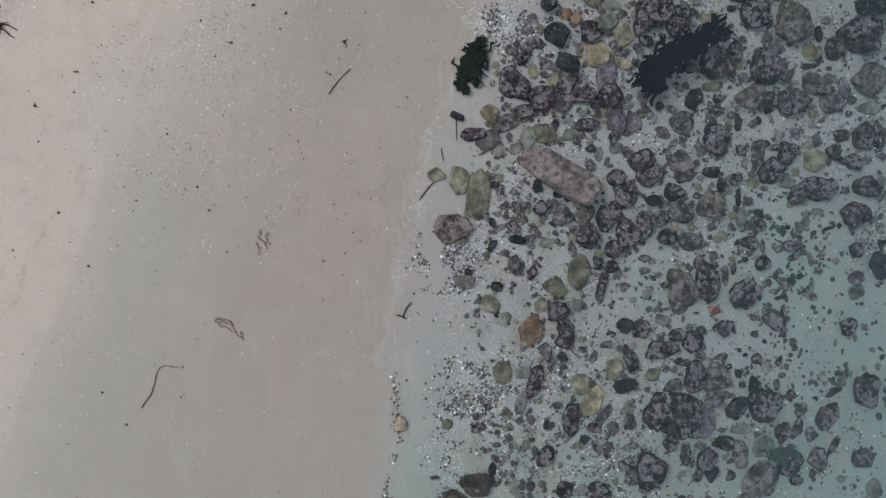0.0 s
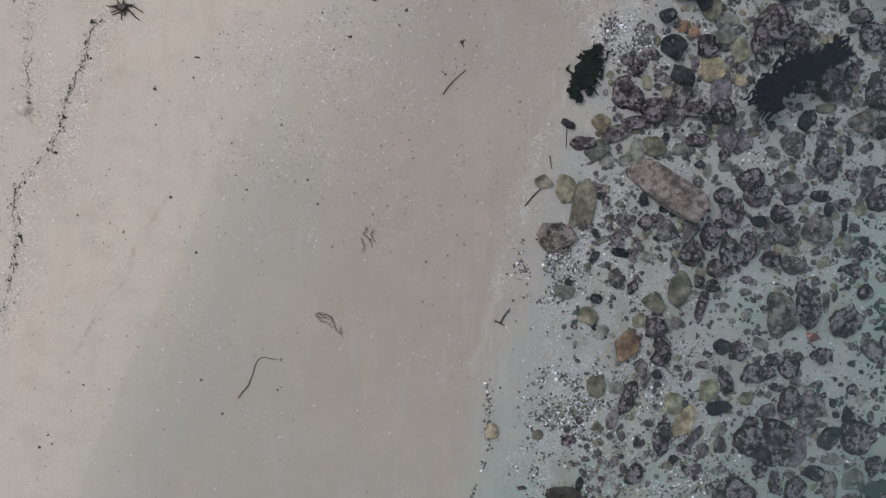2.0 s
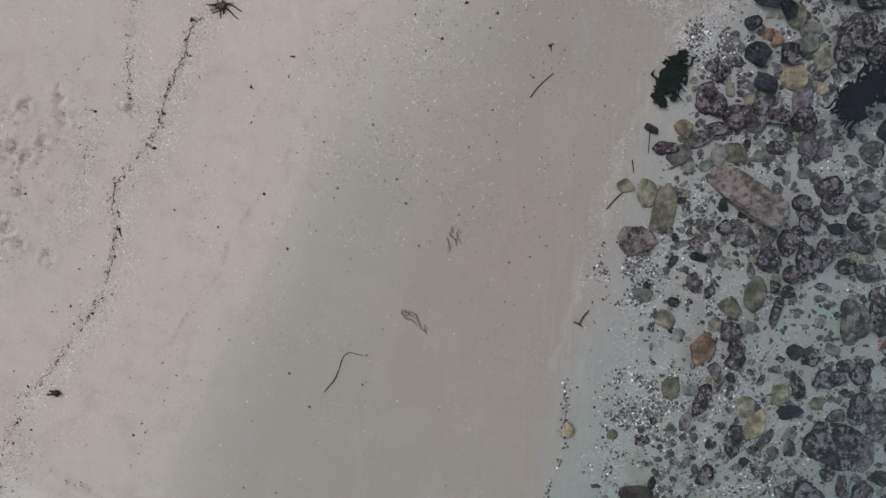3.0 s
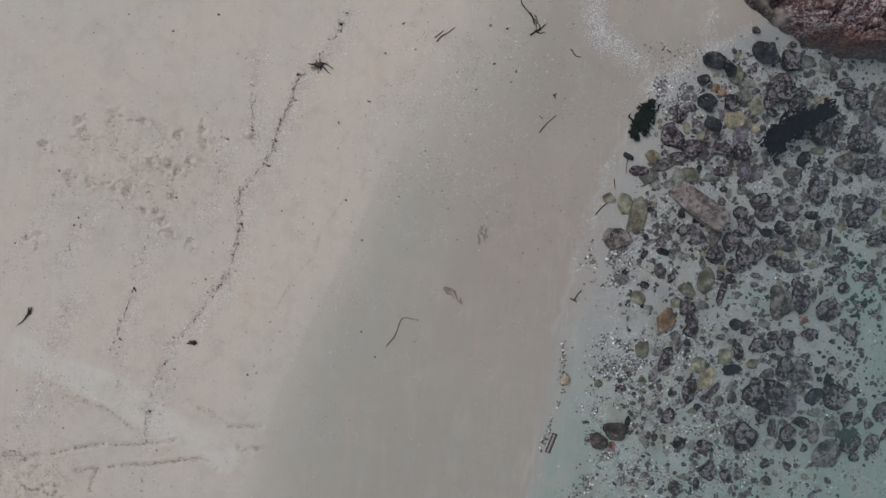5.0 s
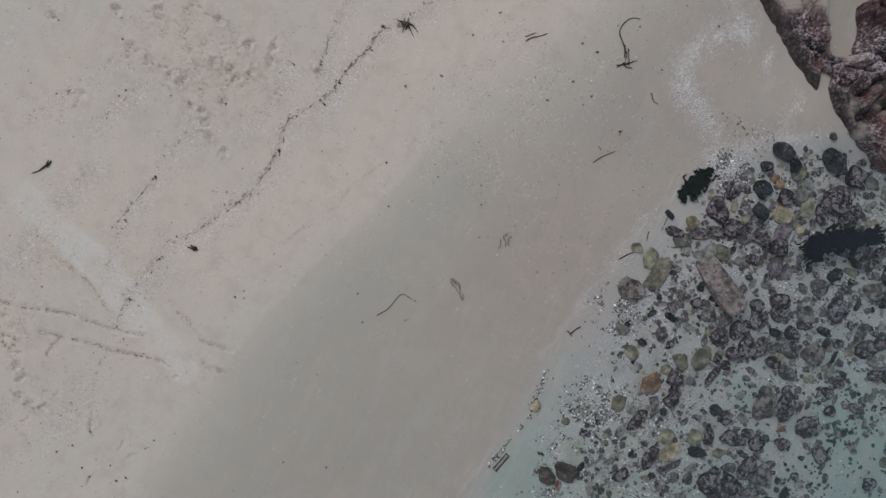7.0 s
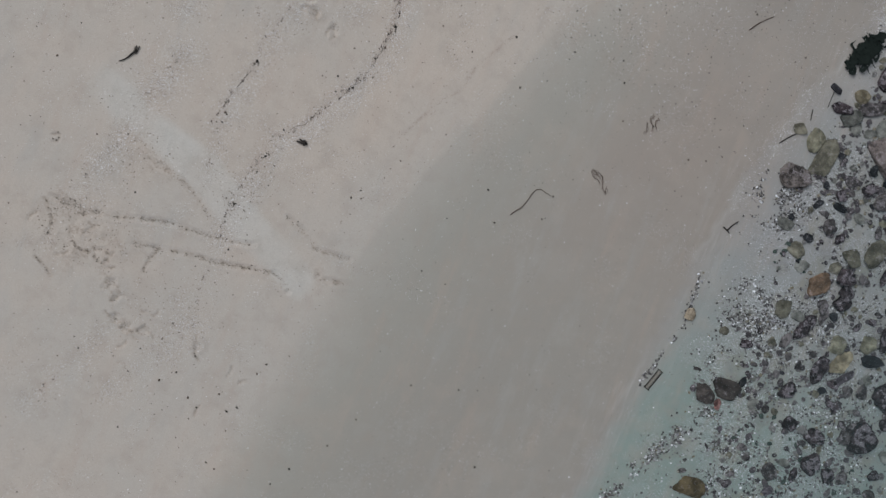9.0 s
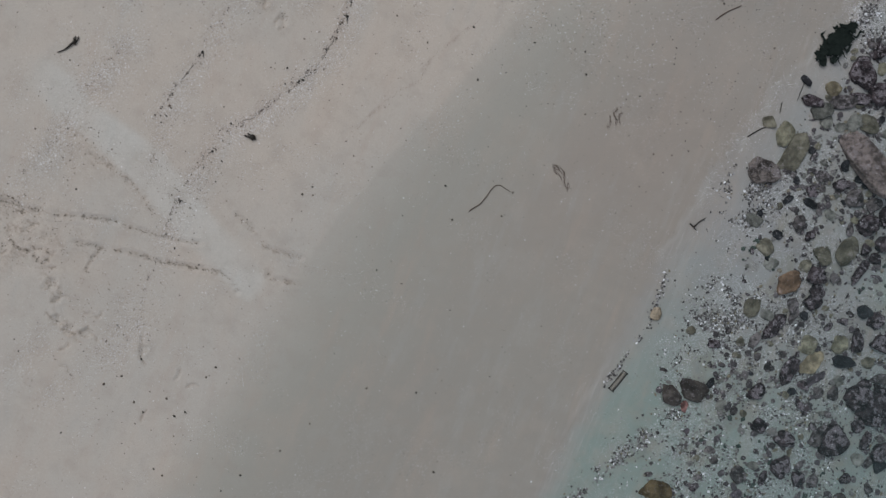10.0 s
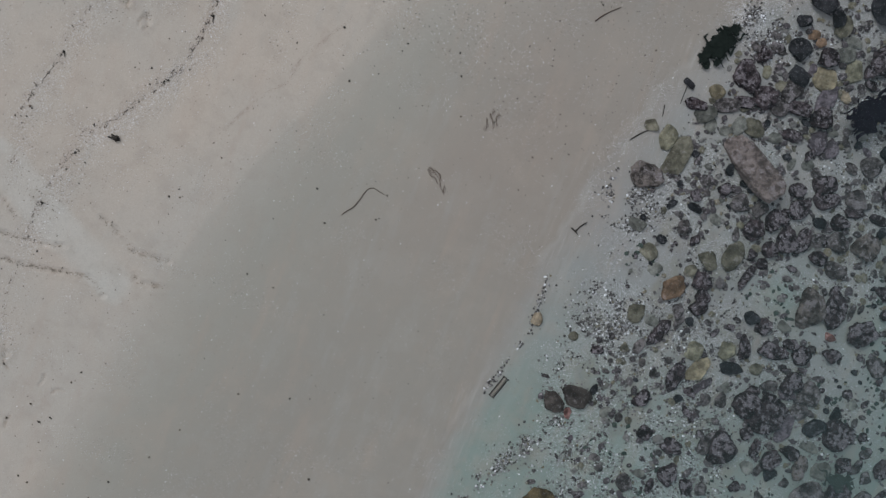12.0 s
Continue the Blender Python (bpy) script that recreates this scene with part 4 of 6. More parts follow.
rock(3.76, 3.50, 0.59, 0.42, 85, 'dk')
rock(3.86, 3.26, 0.36, 0.34, 0, 'dk')
rock(3.53, 2.73, 0.52, 0.30, 62, 'tn')
rock(3.47, 2.39, 0.25, 0.17, 0, 'gn')
rock(4.03, 2.33, 0.31, 0.29, 90, 'bk')
rock(3.49, 2.21, 0.14, 0.14, 0, 'bk')
rock(3.23, 2.21, 0.15, 0.12, 90, 'gr')
rock(3.84, 1.97, 0.38, 0.36, 5, 'gr')
rock(3.53, 1.82, 0.25, 0.17, 160, 'gr')
rock(4.40, 3.55, 0.26, 0.24, 0, 'tn')
rock(4.38, 2.89, 0.56, 0.51, 20, 'dk')
rock(4.52, 3.34, 0.22, 0.21, 90, 'bk')
rock(4.71, 3.08, 0.36, 0.22, 90, 'dk')
rock(4.27, 2.54, 0.36, 0.15, 0, 'ol')
rock(4.96, 2.41, 0.50, 0.40, 0, 'br')
rock(5.19, 2.88, 0.57, 0.45, 90, 'dk')
rock(5.04, 3.66, 0.53, 0.43, 0, 'dk')
rock(4.64, 3.74, 0.14, 0.10, 0, 'bk')
rock(5.68, 3.60, 0.69, 0.61, 90, 'br')
rock(6.13, 3.43, 0.26, 0.14, 90, 'bk')
rock(5.99, 3.14, 0.31, 0.28, 0, 'yl')
rock(6.39, 3.22, 0.37, 0.28, 90, 'dk')
rock(6.14, 3.04, 0.14, 0.12, 90, 'bk')
rock(5.94, 2.92, 0.23, 0.09, 0, 'bk')
rock(6.10, 2.64, 0.54, 0.32, 165, 'br')
rock(6.37, 2.40, 0.40, 0.39, 90, 'gr')
rock(6.60, 2.60, 0.34, 0.21, 100, 'pu')
rock(6.82, 3.45, 0.81, 0.58, 0, 'dk')
rock(7.06, 3.92, 0.71, 0.35, 0, 'bk')
rock(6.96, 2.74, 0.55, 0.55, 0, 'br')
rock(7.02, 2.31, 0.46, 0.21, 0, 'gn')
rock(5.66, 2.34, 0.52, 0.44, 0, 'dk')
rock(5.31, 2.32, 0.35, 0.26, 90, 'dk')
rock(5.48, 2.85, 0.33, 0.26, 90, 'gr')
rock(5.36, 3.20, 0.28, 0.26, 0, 'pu')
rock(5.22, 3.08, 0.16, 0.12, 0, 'bk')
rock(4.35, 2.12, 0.22, 0.15, 0, 'gr')
rock(4.41, 1.72, 0.48, 0.45, 90, 'dk')
rock(4.49, 1.57, 0.24, 0.22, 0, 'ol')
rock(4.78, 2.01, 0.28, 0.12, 90, 'bk')
rock(5.12, 1.55, 0.40, 0.24, 90, 'gr')
rock(5.48, 1.82, 0.17, 0.17, 0, 'gn')
rock(5.63, 1.54, 0.38, 0.35, 90, 'dk')
rock(4.83, 1.58, 0.17, 0.17, 0, 'dk')
rock(6.07, 1.44, 0.42, 0.35, 0, 'oy')
rock(3.84, 1.39, 0.41, 0.35, 5, 'gr')
rock(3.19, 1.36, 0.42, 0.39, 5, 'dk')
rock(6.56, 1.85, 0.27, 0.21, 0, 'gr')
rock(6.92, 1.86, 0.44, 0.36, 90, 'dk')
rock(6.42, 1.58, 0.26, 0.26, 0, 'dk')
rock(7.21, 1.87, 0.52, 0.27, 90, 'dk')
rock(6.75, 1.44, 0.37, 0.27, 0, 'dk')
rock(4.32, 0.71, 0.46, 0.46, 30, 'br')
rock(3.74, 0.91, 0.32, 0.29, 0, 'dk')
rock(3.34, 1.15, 0.44, 0.34, 0, 'dk')
rock(3.90, 1.17, 0.34, 0.24, 0, 'dk')
rock(4.36, 1.23, 0.36, 0.17, 0, 'dk')
rock(4.72, 1.12, 0.28, 0.19, 0, 'dk')
rock(4.80, 0.84, 0.31, 0.09, 90, 'bk')
rock(4.86, 0.53, 0.33, 0.17, 90, 'gn')
rock(5.16, 0.60, 0.24, 0.12, 155, 'bk')
rock(4.98, 0.14, 0.28, 0.23, 0, 'dk')
rock(5.22, 0.09, 0.23, 0.09, 90, 'gr')
rock(5.22, -0.18, 0.28, 0.23, 45, 'dk')
rock(4.17, 0.18, 0.26, 0.17, 90, 'gr')
rock(3.97, 0.16, 0.34, 0.29, 5, 'gr')
rock(3.62, 0.53, 0.12, 0.12, 0, 'dk')
rock(3.62, 0.23, 0.31, 0.26, 0, 'dk')
rock(3.24, 0.38, 0.49, 0.25, 90, 'dk')
rock(3.48, 0.50, 0.26, 0.26, 0, 'gr')
rock(3.87, -0.59, 0.74, 0.46, 102, 'br')
rock(4.29, -0.47, 0.67, 0.38, 90, 'dk')
rock(4.60, -0.38, 0.31, 0.12, 90, 'gr')
rock(4.91, -0.65, 0.54, 0.49, 15, 'dk')
rock(4.42, -0.91, 0.21, 0.14, 0, 'rd')
rock(3.55, -1.04, 0.31, 0.17, 165, 'gn')
rock(5.43, -1.07, 0.40, 0.35, 0, 'gr')
rock(5.60, -0.93, 0.20, 0.10, 90, 'dk')
rock(5.72, -0.45, 0.16, 0.11, 0, 'bk')
rock(6.09, -0.54, 0.28, 0.09, 90, 'gn')
rock(5.54, -0.72, 0.25, 0.07, 8, 'bk')
rock(5.63, 1.12, 0.24, 0.23, 90, 'gn')
rock(6.14, 1.00, 0.63, 0.39, 165, 'dk')
rock(6.15, 0.64, 0.25, 0.11, 0, 'gn')
rock(5.96, 0.45, 0.23, 0.14, 90, 'gn')
rock(6.10, 0.30, 0.09, 0.08, 0, 'bk')
rock(6.80, 0.58, 0.50, 0.46, 0, 'dk')
rock(7.00, 1.05, 0.46, 0.34, 0, 'dk')
rock(6.86, -0.42, 0.29, 0.24, 0, 'pu')
rock(7.26, -0.22, 0.45, 0.38, 90, 'bk')
rock(6.87, -0.64, 0.28, 0.26, 0, 'gn')
rock(6.74, -1.20, 0.30, 0.29, 10, 'dk')
rock(7.05, -1.22, 0.15, 0.11, 0, 'gr')
rock(7.31, 0.15, 0.13, 0.11, 0, 'bk')
rock(4.57, -1.19, 0.35, 0.26, 0, 'dk')
rock(4.19, -1.22, 0.19, 0.17, 0, 'gr')
rock(3.22, -1.17, 0.31, 0.27, 90, 'dk')
rock(3.82, -1.27, 0.30, 0.20, 5, 'dk')
rock(3.46, -1.50, 0.38, 0.31, 20, 'dk')
rock(4.06, -1.39, 0.36, 0.35, 0, 'dk')
rock(3.41, -1.89, 0.23, 0.20, 5, 'ol')
rock(3.74, -2.06, 0.30, 0.20, 10, 'gr')
rock(4.11, -1.87, 0.42, 0.36, 90, 'dk')
rock(4.48, -1.93, 0.42, 0.40, 90, 'gr')
rock(4.85, -1.91, 0.14, 0.12, 90, 'bk')
rock(3.49, -2.51, 0.48, 0.45, 90, 'dk')
rock(3.98, -2.37, 0.52, 0.40, 0, 'dk')
rock(3.89, -2.63, 0.67, 0.50, 20, 'dk')
rock(4.32, -2.64, 0.54, 0.30, 90, 'pu')
rock(4.84, -2.44, 0.44, 0.31, 30, 'bk')
rock(5.26, -2.42, 0.55, 0.53, 90, 'dk')
rock(5.11, -2.08, 0.26, 0.17, 80, 'bk')
rock(4.90, -2.78, 0.37, 0.18, 0, 'gn')
rock(4.88, -3.18, 0.46, 0.28, 98, 'br')
rock(5.62, -2.87, 0.34, 0.28, 90, 'dk')
rock(5.88, -2.83, 0.36, 0.18, 70, 'gr')
rock(5.94, -2.52, 0.25, 0.17, 60, 'gr')
rock(6.39, -2.63, 0.52, 0.32, 65, 'dk')
rock(6.24, -3.33, 0.39, 0.32, 80, 'gr')
rock(7.04, -3.34, 0.38, 0.32, 0, 'gr')
rock(7.05, -2.23, 0.56, 0.45, 90, 'dk')
rock(5.15, -1.68, 0.19, 0.18, 0, 'dk')
rock(5.33, -1.83, 0.21, 0.19, 90, 'gn')
rock(6.54, -2.23, 0.22, 0.11, 20, 'bk')
rock(6.64, -2.08, 0.23, 0.18, 90, 'gn')
rock(5.73, -3.33, 0.47, 0.40, 80, 'dk')
rock(5.29, -3.09, 0.35, 0.35, 0, 'gn')
rock(5.23, -3.63, 0.66, 0.53, 45, 'gr')
rock(4.42, -3.46, 0.25, 0.22, 40, 'bk')
rock(4.31, -3.24, 0.40, 0.31, 60, 'dk')
rock(3.98, -3.15, 0.35, 0.17, 90, 'dk')
rock(3.98, -3.50, 0.26, 0.22, 170, 'gn')
rock(3.71, -2.96, 0.26, 0.22, 90, 'dk')
rock(4.60, -3.00, 0.37, 0.25, 0, 'dk')
rock(3.38, -3.37, 0.57, 0.48, 70, 'dk')
rock(4.22, -3.43, 0.35, 0.14, 70, 'gr')
rock(7.27, -3.88, 0.36, 0.29, 90, 'gn')
rock(0.36, -3.65, 0.43, 0.31, 142, 'bn')
rock(0.70, -3.44, 0.52, 0.35, 4, 'bn')
rock(0.67, -3.74, 0.20, 0.13, 112, 'rd')
rock(0.78, -5.24, 0.56, 0.34, 12, 'ob')
rock(0.56, -5.03, 0.15, 0.09, 32, 'gr')
rock(2.05, -4.50, 0.34, 0.28, 112, 'gr')
rock(2.69, -4.12, 0.40, 0.34, 112, 'dk')
rock(3.10, -4.20, 0.29, 0.23, 112, 'dk')
rock(3.37, -4.13, 0.25, 0.21, 112, 'gr')
rock(1.39, -4.79, 0.17, 0.11, 22, 'gr')
rock(1.54, -4.42, 0.15, 0.13, 22, 'gr')
rock(2.50, -4.40, 0.29, 0.15, 87, 'dk')
rock(3.91, -3.89, 0.21, 0.19, 22, 'dk')
rock(1.91, 4.03, 0.44, 0.40, 13, 'bk')
rock(2.27, 3.92, 0.36, 0.24, 103, 'bk')
rock(2.99, 4.31, 0.63, 0.43, 145, 'bk')
rock(3.52, 4.57, 0.16, 0.13, 13, 'bk')
rock(2.68, 4.71, 0.16, 0.16, 13, 'gr')
rock(2.70, 3.71, 0.30, 0.20, 5, 'gn')
rock(3.54, 4.25, 0.45, 0.43, 103, 'dk')
rock(3.90, 4.30, 0.29, 0.27, 13, 'gn')
rock(4.30, 4.24, 0.25, 0.25, 13, 'gn')
rock(4.77, 3.96, 0.37, 0.23, 13, 'dk')
rock(3.80, 4.62, 0.23, 0.18, 13, 'gr')
rock(4.49, 4.10, 0.23, 0.18, 103, 'dk')
rock(5.72, 0.09, 0.35, 0.21, 13, 'dk')
rock(6.13, -2.92, 0.24, 0.21, 103, 'gr')
rock(5.78, 0.86, 0.30, 0.26, 13, 'dk')
rock(5.34, 1.27, 0.46, 0.42, 13, 'dk')
rock(5.51, 0.05, 0.14, 0.11, 20, 'gr')
rock(5.70, 0.14, 0.12, 0.11, 0, 'gr')
rock(5.86, 0.23, 0.11, 0.09, 0, 'gr')
rock(5.75, -0.09, 0.16, 0.11, 30, 'gr')
rock(6.06, -0.12, 0.23, 0.11, 90, 'gr')
rock(6.26, -0.05, 0.16, 0.11, 90, 'gr')
rock(6.20, -0.30, 0.14, 0.12, 0, 'gr')
rock(5.51, -0.30, 0.11, 0.10, 0, 'gr')
rock(5.87, -0.39, 0.13, 0.09, 0, 'bk')
rock(5.91, -0.63, 0.16, 0.08, 20, 'gr')
rock(6.12, -0.72, 0.13, 0.12, 0, 'gr')
rock(5.65, 0.39, 0.09, 0.08, 0, 'bk')
rock(5.85, 0.39, 0.20, 0.12, 100, 'gr')
rock(6.35, 0.37, 0.23, 0.06, 20, 'bk')
rock(6.55, 0.42, 0.11, 0.06, 90, 'bk')
rock(5.42, -0.62, 0.12, 0.07, 10, 'gr')
rock(5.32, -0.48, 0.14, 0.11, 0, 'gr')
rock(4.79, 0.14, 0.08, 0.08, 0, 'bk')
rock(4.93, -0.12, 0.11, 0.09, 20, 'bk')
rock(4.74, -0.26, 0.19, 0.10, 90, 'gr')
rock(4.42, -0.21, 0.14, 0.12, 0, 'gr')
rock(3.28, -0.29, 0.19, 0.12, 0, 'gr')
rock(3.50, -0.35, 0.13, 0.09, 0, 'gr')
rock(3.36, -0.56, 0.11, 0.07, 0, 'gr')
rock(3.27, -0.10, 0.20, 0.12, 10, 'dk')
rock(3.59, -0.51, 0.12, 0.09, 0, 'gr')
rock(4.86, -1.54, 0.07, 0.07, 0, 'bk')
rock(4.96, -1.62, 0.08, 0.07, 0, 'bk')
rock(4.54, -1.63, 0.23, 0.12, 10, 'gr')
rock(4.68, -1.80, 0.14, 0.09, 30, 'dk')
rock(5.29, -1.41, 0.08, 0.07, 0, 'bk')
rock(5.79, -1.47, 0.21, 0.13, 90, 'gr')
rock(5.54, -1.73, 0.18, 0.10, 70, 'dk')
rock(5.60, -1.96, 0.13, 0.09, 0, 'gr')
rock(5.51, -2.10, 0.18, 0.12, 90, 'gr')
rock(6.53, -1.45, 0.14, 0.07, 90, 'gn')
rock(6.74, -1.95, 0.18, 0.08, 90, 'gr')
rock(6.50, -2.04, 0.08, 0.06, 0, 'bk')
rock(6.30, -1.99, 0.16, 0.12, 90, 'gn')
rock(6.36, -2.12, 0.09, 0.07, 0, 'gr')
rock(6.20, -2.35, 0.07, 0.07, 0, 'bk')
rock(5.75, -2.28, 0.20, 0.16, 60, 'dk')
rock(5.21, -2.26, 0.16, 0.12, 90, 'dk')
rock(4.20, -1.61, 0.17, 0.10, 0, 'dk')
rock(3.87, -1.69, 0.14, 0.12, 0, 'dk')
rock(4.68, -2.24, 0.14, 0.12, 0, 'gr')
rock(3.64, -1.81, 0.12, 0.10, 0, 'gr')
rock(3.79, -2.21, 0.19, 0.10, 0, 'dk')
rock(4.22, -3.02, 0.19, 0.14, 0, 'gr')
rock(7.19, -1.59, 0.11, 0.09, 0, 'gn')
rock(6.88, -1.40, 0.11, 0.09, 90, 'gn')
rock(7.30, -1.87, 0.13, 0.09, 90, 'gn')
rock(5.87, -3.65, 0.23, 0.18, 0, 'dk')
rock(6.17, -3.57, 0.16, 0.14, 90, 'gr')
rock(6.68, -3.69, 0.16, 0.13, 0, 'gn')
rock(6.86, -2.87, 0.09, 0.07, 0, 'gn')
rock(0.99, -0.94, 0.08, 0.07, 0, 'bk')
rock(2.29, -1.47, 0.13, 0.10, 0, 'gr')
rock(2.69, -1.40, 0.15, 0.12, 0, 'dk')
rock(2.73, -1.23, 0.12, 0.08, 0, 'gr')
rock(1.51, -2.51, 0.15, 0.12, 90, 'gr')
rock(1.90, -2.31, 0.15, 0.12, 0, 'gr')
rock(2.03, -2.06, 0.12, 0.10, 0, 'gr')
rock(1.21, -2.62, 0.10, 0.08, 0, 'ol')
rock(1.00, -2.86, 0.13, 0.08, 0, 'gr')
rock(0.83, -2.94, 0.10, 0.07, 0, 'gr')
rock(1.69, -3.49, 0.13, 0.12, 0, 'ol')
rock(1.09, -3.08, 0.13, 0.10, 90, 'gn')
rock(2.26, -2.93, 0.15, 0.12, 0, 'ol')
rock(2.70, -3.03, 0.22, 0.12, 90, 'dk')
rock(3.06, -2.57, 0.29, 0.21, 90, 'gr')
rock(2.79, -2.69, 0.22, 0.19, 90, 'gr')
rock(3.11, -2.97, 0.15, 0.12, 0, 'gr')

rock(2.42, 3.83, 0.39, 0.29, 85, 'ol')
rock(2.64, 3.45, 0.34, 0.29, 25, 'gn')
rock(2.93, 2.83, 0.22, 0.20, 5, 'tn')
rock(1.94, 2.22, 0.37, 0.32, 5, 'gr')
rock(3.18, 3.39, 0.35, 0.25, 75, 'dk')
rock(2.95, 2.21, 0.25, 0.17, 165, 'gn')
rock(3.83, 0.61, 0.39, 0.35, 5, 'gr')
rock(1.73, -1.49, 0.29, 0.22, 90, 'gr')
rock(3.66, -1.50, 0.37, 0.24, 25, 'dk')
rock(4.11, -2.08, 0.34, 0.24, 5, 'pu')
rock(3.52, -2.24, 0.24, 0.18, 5, 'dk')
rock(4.46, -2.28, 0.34, 0.30, 5, 'gr')
rock(4.16, -0.14, 0.22, 0.15, 60, 'dk')
rock(5.31, -0.92, 0.17, 0.12, 0, 'gr')
rock(5.10, -1.29, 0.12, 0.10, 0, 'bk')
rock(5.62, -0.54, 0.17, 0.12, 30, 'gr')
rock(6.02, -0.64, 0.22, 0.08, 85, 'gr')
rock(6.85, 0.04, 0.25, 0.24, 0, 'dk')
rock(5.75, 0.30, 0.18, 0.10, 90, 'gr')
rock(6.45, -2.30, 0.17, 0.08, 20, 'bk')
rock(6.59, -1.96, 0.13, 0.12, 0, 'gr')
rock(6.52, -3.15, 0.39, 0.12, 60, 'dk')
rock(4.92, -2.09, 0.12, 0.10, 0, 'bk')
rock(4.75, -3.52, 0.17, 0.17, 0, 'gr')
rock(1.55, -2.02, 0.39, 0.22, 80, 'dk')
rock(3.04, -2.38, 0.22, 0.17, 80, 'gn')
rock(2.96, -3.25, 0.15, 0.12, 150, 'gr')

# flat slabs and middling stones lying loose between the larger ones
fill = np.random.default_rng(77)
added = 0
while added < 100:
    x, y = fill.uniform(0.7, 6.8), fill.uniform(-6.2, 4.2)
    d = x - float(np.interp(y, SHORE_Y, SHORE_X))
    size = 0.09 + 0.16 * fill.random() ** 1.5
    bare = math.exp(-(((x - 6.0) / 1.2) ** 2 + ((y + 0.4) / 1.0) ** 2)) + math.exp(-(((x - 3.3) / 0.55) ** 2 + ((y + 0.6) / 0.5) ** 2)) + math.exp(-(((x - 7.1) / 0.9) ** 2 + ((y + 1.6) / 1.1) ** 2))
    if d < 0.8 or y > 4.1 - 0.1 * x or fill.random() > float(smooth(0.7, 1.8, d)) * (1 - 0.95 * min(1, bare)) * (0.4 + 0.6 * float(smooth(-2.0, 1.0, y))) * (1 - 0.85 * float(smooth(4.0, 5.6, x)) * float(smooth(1.0, -0.8, y))):
        continue
    if any((q[0] - x) ** 2 + (q[1] - y) ** 2 < (0.75 * q[2] + 0.3 * size) ** 2 for q in SPOTS):
        continue
    rock(x, y, size, size * fill.uniform(0.5, 0.85), fill.uniform(0, 180), ("gn", "ol", "dk", "pu", "gr", "dk", "gn", "ol", "bk", "oy", "dk", "br")[int(fill.integers(0, 12))])
    added += 1

# ---------------------------------------------------------------- loose small pieces
def strew(name, places, sizes, mat, label, category, flat=0.5, sink=0.25, level=1, stretch=0.5, seed=3, jitter=0.28, smooth_faces=True):
    """Many small pieces joined into one object."""
    rng = np.random.default_rng(seed)
    bv, bf = (np.array([(1, 0, 0), (-1, 0, 0), (0, 1, 0), (0, -1, 0), (0, 0, 1), (0, 0, -1)], float), np.array([(0, 2, 4), (2, 1, 4), (1, 3, 4), (3, 0, 4), (2, 0, 5), (1, 2, 5), (3, 1, 5), (0, 3, 5)])) if level == 0 else (BALLS[level][0], np.array(BALLS[level][1]))
    P, S = np.array(places), np.array(sizes)
    k = len(P)
    a = rng.uniform(0, 6.283, k)
    long, wide = S / 2, S / 2 * rng.uniform(1 - stretch, 1, k)
    tall = wide * flat * rng.uniform(0.7, 1.3, k)
    jit = 1 + rng.uniform(-jitter, jitter, (k, len(bv), 1))
    v = bv[None] * jit
    vx, vy, vz = v[..., 0] * long[:, None], v[..., 1] * wide[:, None], v[..., 2] * tall[:, None]
    c, s = np.cos(a)[:, None], np.sin(a)[:, None]
    z = ground_height(P[:, 0], P[:, 1]) + tall * (1 - 2 * sink)
    V = np.stack([P[:, :1] + c * vx - s * vy, P[:, 1:2] + s * vx + c * vy, z[:, None] + vz], -1).reshape(-1, 3)
    F = (bf[None] + (np.arange(k) * len(bv))[:, None, None]).reshape(-1, 3)
    ob = part(name, mesh_of(name, V, F, smooth=level > 0 and smooth_faces), mat)
    return tagged(ob, label, category, kind="stuff")


def in_patch(cx, cy, rx, ry, count, rng):
    a, r = rng.uniform(0, 6.283, count), np.sqrt(rng.random(count)) + rng.normal(0, 0.12, count)
    return list(zip(cx + rx * r * np.cos(a), cy + ry * r * np.sin(a)))


rng = np.random.default_rng(11)
SPOT_ARRAY = np.array(SPOTS)


def free(x, y, share=1.0):
    """Whether no single rock lies here."""
    return not (np.hypot(SPOT_ARRAY[:, 0] - x, SPOT_ARRAY[:, 1] - y) < share * SPOT_ARRAY[:, 2]).any()


# weed crumbs along the tide lines and in loose drifts on the dry sand
CRUMB_SPOTS = ((-6.93, -0.42, 0.10, 0.28, 170), (-7.0, -0.95, 0.08, 0.2, 60), (-8.06, 0.85, 0.22, 0.42, 60), (-7.96, -0.48, 0.22, 0.42, 60), (-9.51, -0.45, 0.22, 0.42, 60), (-10.38, -0.84, 0.22, 0.42, 60), (-8.77, -0.78, 0.22, 0.42, 60), (-9.69, -2.3, 0.22, 0.42, 60), (-6.7, 1.48, 0.22, 0.42, 60), (-7.09, -0.97, 0.22, 0.42, 60), (-10.98, 0.2, 0.22, 0.42, 60), (-9.52, 1.26, 0.22, 0.42, 60), (-8.81, 1.04, 0.22, 0.42, 60), (-8.25, 2.11, 0.22, 0.42, 60), (-9.48, 0.16, 0.22, 0.42, 60), (-7.29, 1.75, 0.22, 0.42, 60))
places, sizes = [], []
